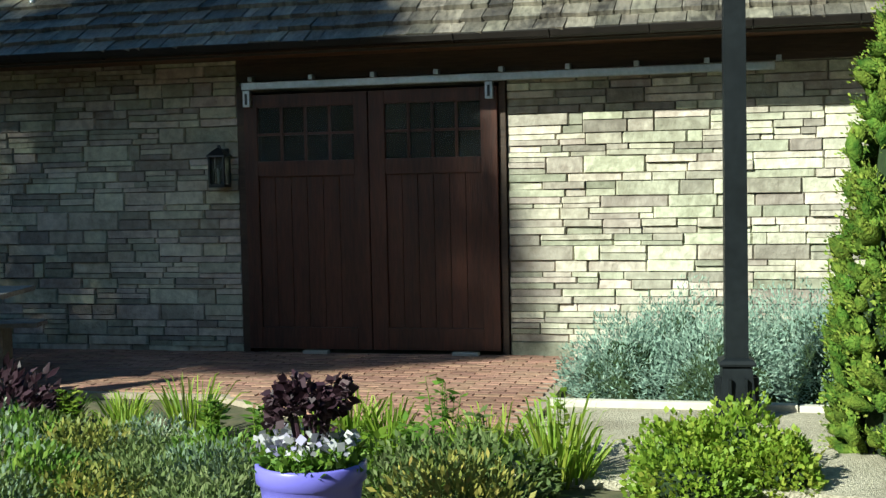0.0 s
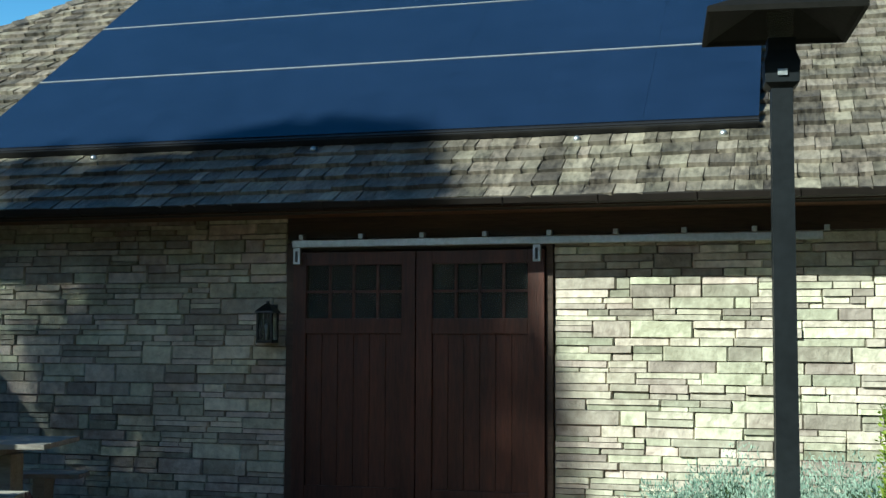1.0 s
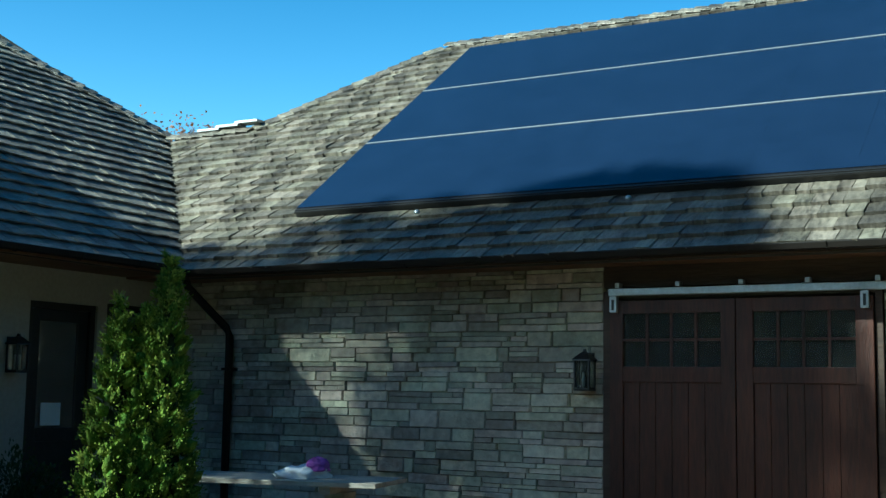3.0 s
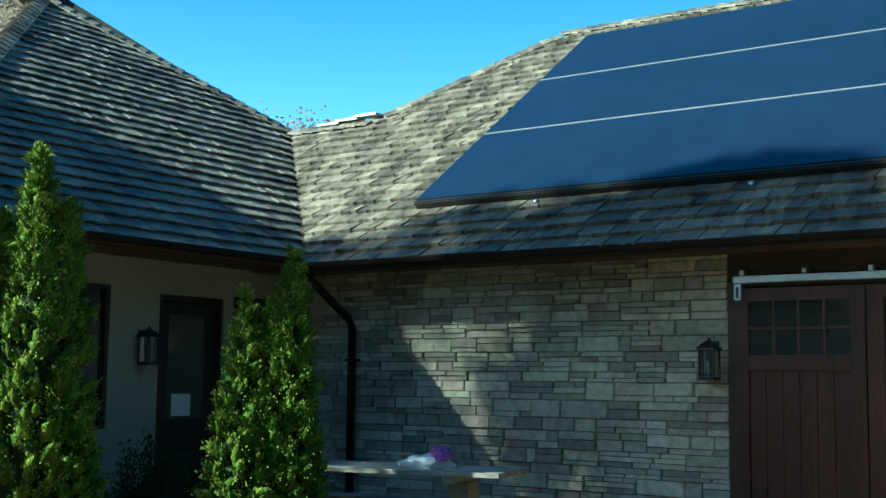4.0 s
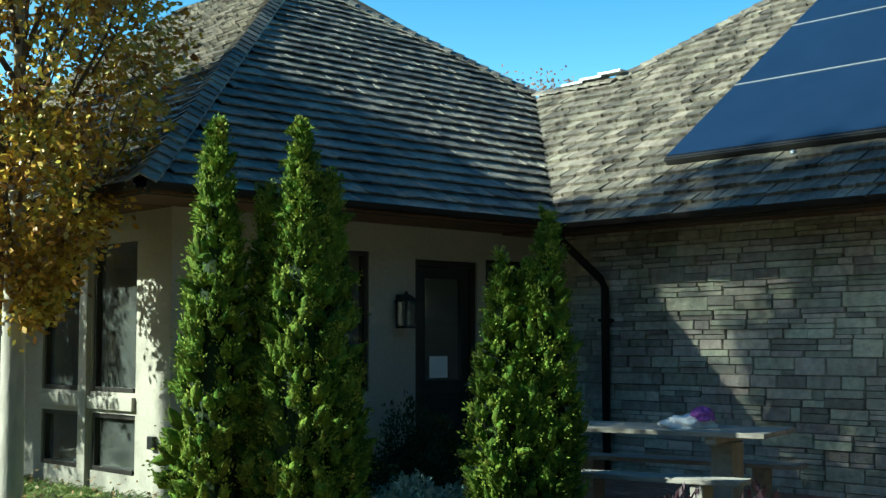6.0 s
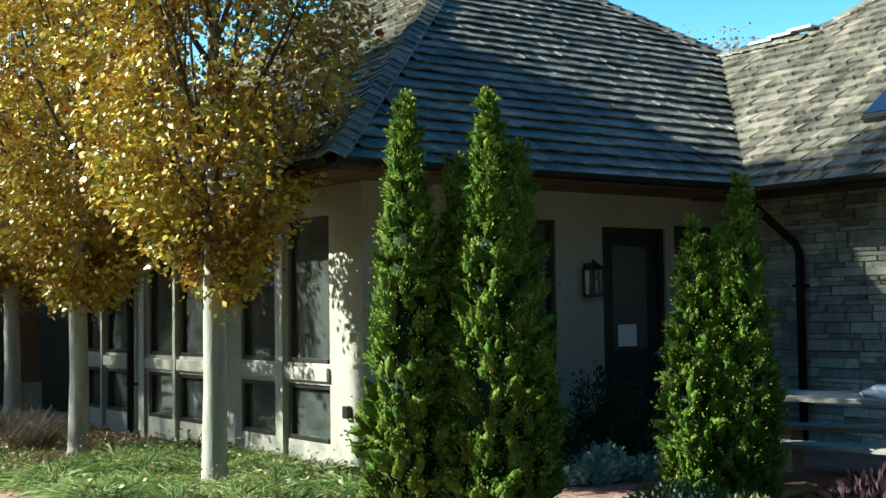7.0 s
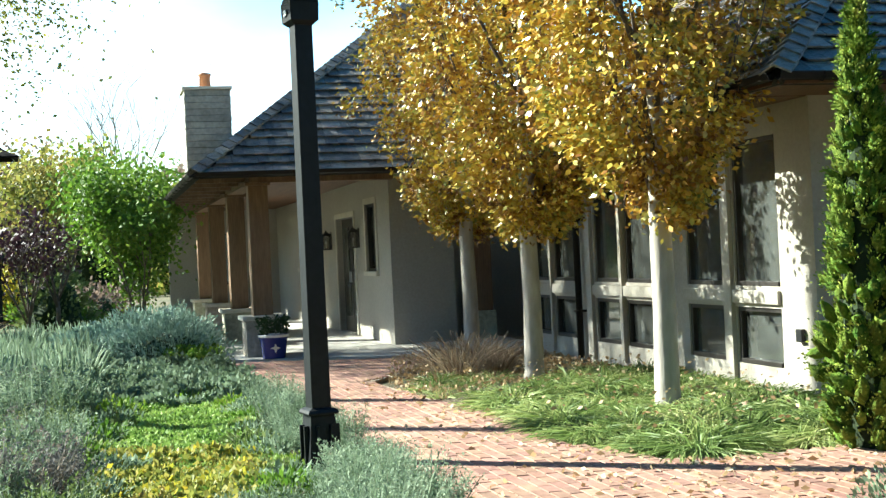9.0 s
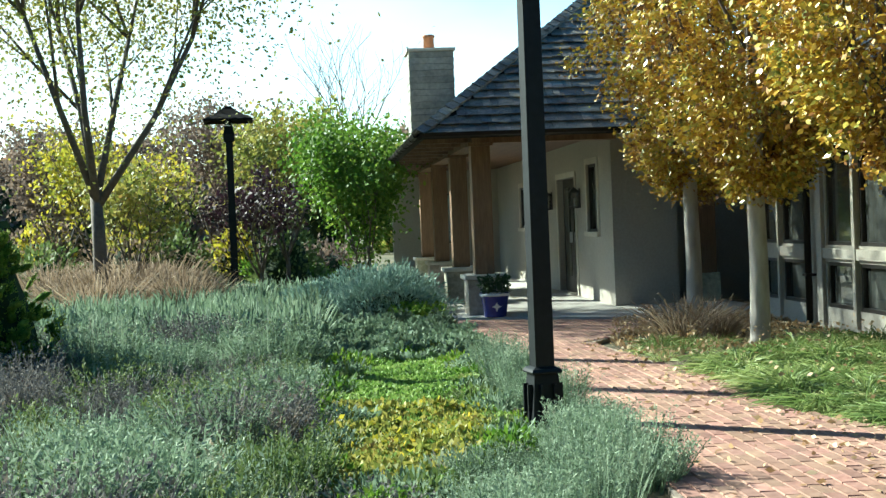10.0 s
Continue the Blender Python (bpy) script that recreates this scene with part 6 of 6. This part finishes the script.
# ---- pieces of walls, roofs and paving ----
def chamfered_unit(name, material, c=0.06):
    """A unit block with a softened front, shared by many pieces; x and z across, -y to the front."""
    bm = bmesh.new()
    co = [(-0.5, 0.5, -0.5), (0.5, 0.5, -0.5), (0.5, 0.5, 0.5), (-0.5, 0.5, 0.5), (-0.5, -0.3, -0.5), (0.5, -0.3, -0.5), (0.5, -0.3, 0.5), (-0.5, -0.3, 0.5),
          (-0.5 + c, -0.5, -0.5 + c * 1.6), (0.5 - c, -0.5, -0.5 + c * 1.6), (0.5 - c * 0.8, -0.46, 0.5 - c * 1.8), (-0.5 + c * 1.3, -0.5, 0.5 - c * 1.4)]
    v = [bm.verts.new(p) for p in co]
    for f in ((3, 2, 1, 0), (0, 1, 5, 4), (1, 2, 6, 5), (2, 3, 7, 6), (3, 0, 4, 7), (4, 5, 9, 8), (5, 6, 10, 9), (6, 7, 11, 10), (7, 4, 8, 11), (8, 9, 10, 11)):
        bm.faces.new([v[i] for i in f])
    bmesh.ops.recalc_face_normals(bm, faces=bm.faces)
    me = bpy.data.meshes.new(name)
    bm.to_mesh(me)
    bm.free()
    me.materials.append(material)
    return me


def lay(name, unit, mats, owner, limit, near, rest_material, rest_label):
    """Pieces at the poses: those for which near() holds are objects, up to the limit; the rest is one mesh."""
    uv = np.array([tuple(v.co) for v in unit.vertices])
    uf = [tuple(p.vertices) for p in unit.polygons]
    verts, faces, made = [], [], 0
    for m in mats:
        if made < limit and near(m.translation):
            o = new(name, unit)
            o.parent = owner
            o.matrix_local = owner.matrix_world.inverted() @ m
            made += 1
        else:
            k = len(verts)
            mm = np.array(m)
            verts += (uv @ mm[:3, :3].T + mm[:3, 3]).tolist()
            faces += [tuple(i + k for i in f) for f in uf]
    if verts:
        o = mesh_ob(name + "_field", verts, faces, rest_material, owner, rest_label)
        o["kind"] = "stuff"


rs = random.Random(12)
# ledge stones, course by course
mats = []


def lay_stone(p, q, c, d):
    g = 0.0018
    dep = 0.10 + rs.uniform(-0.014, 0.02)
    mats.append(Matrix.LocRotScale(((p + q) / 2, WALL_Y + 0.06 - dep / 2 + 0.03, (c + d) / 2), Euler((rs.uniform(-0.02, 0.02), rs.uniform(-0.012, 0.012), rs.uniform(-0.014, 0.014))), (q - p - 2 * g, dep, d - c - 2 * g)))


for lo, hi in ((STONE_X0, DOOR_X0 - 0.065), (DOOR_X1 + 0.055, STONE_X1)):
    z = -0.02
    while z < 2.69:
        band = min(rs.choice((0.07, 0.10, 0.13, 0.15, 0.18)), 2.70 - z)
        x = lo
        while x < hi - 0.02:
            w = rs.uniform(0.25, 0.95)
            q = hi if x + w > hi - 0.12 else x + w
            cuts = [0, 1]
            if band > 0.09:
                cuts = rs.choice(([0, 1], [0, 0.55, 1], [0, 0.4, 1], [0, 0.62, 1], [0, 0.3, 1], [0, 0.36, 0.7, 1]) if band > 0.14 else ([0, 1], [0, 1], [0, 0.5, 1], [0, 0.4, 1]))
            for c, d in zip(cuts, cuts[1:]):
                h = (d - c) * band
                u = x
                while u < q - 0.01:
                    ww = rs.uniform(0.18, 0.62) if h < 0.1 else rs.uniform(0.25, 0.6)
                    e = q if u + ww > q - 0.1 else u + ww
                    lay_stone(u, e, z + c * band, z + d * band)
                    u = e
            x = q
        z += band
lay("stone", chamfered_unit("stone", M_STONE, 0.03), mats, wall_south, 300, lambda t: -2.3 < t.x < 1.6, M_STONE_REST, "stacked grey-buff ledge stones")


def shake_unit(name, material):
    """A split shake: thick butt below, thin above; x across, y up the slope, z out; one split and a rough butt."""
    bm = bmesh.new()
    co = [(-0.5, -0.5, 0.0), (-0.08, -0.47, 0.0), (0.5, -0.52, 0.0), (0.5, 0.6, -0.6), (-0.5, 0.6, -0.6),
          (-0.5, -0.5, 1.0), (-0.08, -0.47, 0.9), (0.5, -0.52, 1.05), (0.5, 0.6, 0.0), (-0.5, 0.6, 0.0), (-0.1, 0.55, -0.03)]
    v = [bm.verts.new(p) for p in co]
    for f in ((4, 3, 2, 1, 0), (0, 1, 6, 5), (1, 2, 7, 6), (2, 3, 8, 7), (4, 0, 5, 9), (5, 6, 10, 9), (6, 7, 8, 10)):
        bm.faces.new([v[i] for i in f])
    bmesh.ops.recalc_face_normals(bm, faces=bm.faces)
    me = bpy.data.meshes.new(name)
    bm.to_mesh(me)
    bm.free()
    me.materials.append(material)
    return me


SHAKE = shake_unit("shake", M_SHINGLE)


def shakes(owner, origin, along, up, length, height, ok, near, expo=0.238, limit=300, thick=1.15, curl=0.03):
    """Rows of shakes over a roof plane given by its eave origin, the way along it and the way up it."""
    along, up = Vector(along).normalized(), Vector(up).normalized()
    out = along.cross(up).normalized()
    if out.z < 0:
        out = -out
    base = Matrix((along, up, out)).transposed()
    mats = []
    rows = int(height / expo) + 1
    for r in range(rows):
        u = rs.uniform(-0.2, 0)
        while u < length:
            w = rs.uniform(0.10, 0.26)
            v = (r + 0.42) * expo + rs.uniform(-0.009, 0.009)
            p = Vector(origin) + along * (u + w / 2) + up * v
            if ok(p):
                th = rs.uniform(0.028, 0.044) * thick
                rot = base @ Euler((-rs.uniform(curl * 0.4, curl), rs.uniform(-0.05, 0.05), rs.uniform(-0.016, 0.016))).to_matrix()
                mats.append(Matrix.Translation(p + out * 0.004) @ rot.to_4x4() @ Matrix.Diagonal((w - 0.007, expo * 1.12, th, 1)))
            u += w
    lay("shake", SHAKE, mats, owner, limit, near, M_SHINGLE_REST, "weathered split cedar shakes")


c, s = 1 / slope_len, PITCH / slope_len
PAN = lambda p: PX0 + 0.1 < p.x < PX1 - 0.1 and ROWS_Y[0] + 0.12 < p.y < ROWS_Y[3] - 0.12
shakes(roof_main, (VAL_T[0] - 0.5, EAVE_Y - 0.03, EAVE_Z - 0.02), (1, 0, 0), (0, c, s), 8.0 - VAL_T[0], 6.5, lambda p: inside(p.x, p.y, [(WEAVE_X, EAVE_Y - 0.1)] + [(8.0, EAVE_Y - 0.1)] + MAIN[2:]) and not PAN(p), lambda p: p.y < 11.7 and -7.5 < p.x < 1.2)
shakes(roof_east, (WEAVE_X + 0.03, WEAVE_Y - 0.1, EAVE_Z + 0.02), (0, 1, 0), (-c, 0, s), 10.0, 8.0, lambda p: inside(p.x, p.y, [(WEAVE_X + 0.1, WEAVE_Y), (WEAVE_X + 0.1, EAVE_Y)] + WING_EAST[2:]), lambda p: p.x > -10.6, thick=0.5, curl=0.1)
shakes(roof_south, (-19.0, WEAVE_Y - 0.03, EAVE_Z + 0.02), (1, 0, 0), (0, c, s), 9.6, 7.8, lambda p: inside(p.x, p.y, [(WEAVE_X, WEAVE_Y - 0.1)] + WING_SOUTH[1:3] + [(-19.0, WEAVE_Y - 0.1)]), lambda p: p.x > -12.0 and p.y < 7.5)
bl = math.sqrt(1 + BS * BS)
shakes(roof_b_east, (BE_X + 0.03, BE_Y, BE_Z - 0.02), (0, 1, 0), (-1 / bl, 0, BS / bl), 5.2, 6.2, lambda p: inside(p.x, p.y, [(BE_X + 0.1, BE_Y), (BE_X + 0.1, 6.4)] + B_EAST[2:]), lambda p: p.x > -20.6, thick=0.5, curl=0.1)
shakes(roof_b_south, (-36, BE_Y - 0.03, BE_Z - 0.02), (1, 0, 0), (0, 1 / bl, BS / bl), 17.2, 6.2, lambda p: inside(p.x, p.y, [(BE_X, BE_Y - 0.1), (BE_X - 5, BE_Y + 5), (-36, BE_Y + 5), (-36, BE_Y - 0.1)]), lambda p: p.x > -20.5, limit=60)


def ridge_caps(a, b, owner, tone=None):
    """Overlapping pairs of cap shakes along a hip or ridge."""
    a, b = Vector(a), Vector(b)
    way = (b - a).normalized()
    side = way.cross(Vector((0, 0, 1))).normalized()
    up = side.cross(way)
    n = int((b - a).length / 0.2)
    for k in range(n):
        p = a + way * (k * 0.2)
        bm = bmesh.new()
        lift = 0.055
        pr = [(-0.13, -0.075), (0, 0.0), (0.13, -0.075)]
        q = []
        for dd, dz in ((-0.03, 0.03), (0.27, 0.0)):
            q.append([bm.verts.new(p + way * dd + side * u + up * (w + lift + dz - 0.02)) for u, w in pr])
            q.append([bm.verts.new(p + way * dd + side * u + up * (w + lift + dz)) for u, w in pr])
        lo0, hi0, lo1, hi1 = q
        for i in range(2):
            bm.faces.new((hi0[i], hi0[i + 1], hi1[i + 1], hi1[i]))
            bm.faces.new((lo0[i], lo1[i], lo1[i + 1], lo0[i + 1]))
            bm.faces.new((lo0[i], lo0[i + 1], hi0[i + 1], hi0[i]))
            bm.faces.new((lo1[i], hi1[i], hi1[i + 1], lo1[i + 1]))
        bm.faces.new((lo0[0], hi0[0], hi1[0], lo1[0]))
        bm.faces.new((lo0[2], lo1[2], hi1[2], hi0[2]))
        part("ridge_cap", bm, M_SHINGLE, owner)


ridge_caps((-9.15, RIDGE_Y, RIDGE_Z), (0.5, RIDGE_Y, RIDGE_Z), roof_main)
ridge_caps((KNEE_X, LOW_Y, rz(LOW_Y)), (-9.15, RIDGE_Y, RIDGE_Z), roof_main)
ridge_caps((VAL_T[0] + 0.1, LOW_Y, rz(LOW_Y)), (KNEE_X, LOW_Y, rz(LOW_Y)), roof_main)
ridge_caps((WEAVE_X, WEAVE_Y, EAVE_Z + 0.04), (APEX[0], APEX[1], wzx(APEX[0])), roof_east)
ridge_caps((VAL_T[0], VAL_T[1], wzx(VAL_T[0])), (VAL_T[0] - 2.9, VAL_T[1] - 2.9, wzx(VAL_T[0] - 2.9)), roof_east)
ridge_caps((BE_X, BE_Y, BE_Z), (BE_X - 5, BE_Y + 5, BE_Z + 5 * BS), roof_b_east)

rc = empty("ridge_flashing", KNEE_X - 0.45, LOW_Y, rz(LOW_Y) + 0.05)
tagged(rc, "bright metal flashing boards on the low ridge", "flashing")
for k in range(3):
    box("board", (-0.55 + 0.34 * k, -0.09, 0.0 + 0.03 * k), (-0.15 + 0.34 * k, 0.1, 0.035 + 0.03 * k), M_RAILLINE, rc, bevel=0.004)

# paving bricks in running bond
mats = []
bw, bl2 = 0.098, 0.2
iy = 0
y = 1.4
while y < 11.3:
    x = -19.2 + (0.1 if iy % 2 else 0.0)
    while x < -1.5:
        if inside(x, y, PATH) and inside(x - 0.09, y, PATH) and inside(x + 0.09, y, PATH) and inside(x, y + 0.04, PATH) and inside(x, y - 0.04, PATH):
            mats.append(Matrix.LocRotScale((x, y, -0.016 + rs.uniform(-0.003, 0.003)), Euler((radians(-90) + rs.uniform(-0.012, 0.012), rs.uniform(-0.012, 0.012), rs.uniform(-0.012, 0.012))), (bl2 - 0.007, 0.036, bw - 0.007)))
        x += bl2
    y += bw
    iy += 1
lay("brick", chamfered_unit("brick", M_BRICK, 0.02), mats, path, 300, lambda t: -9.6 < t.x < -6.8 and 2.2 < t.y < 3.9, M_BRICK_REST, "worn red paving bricks")
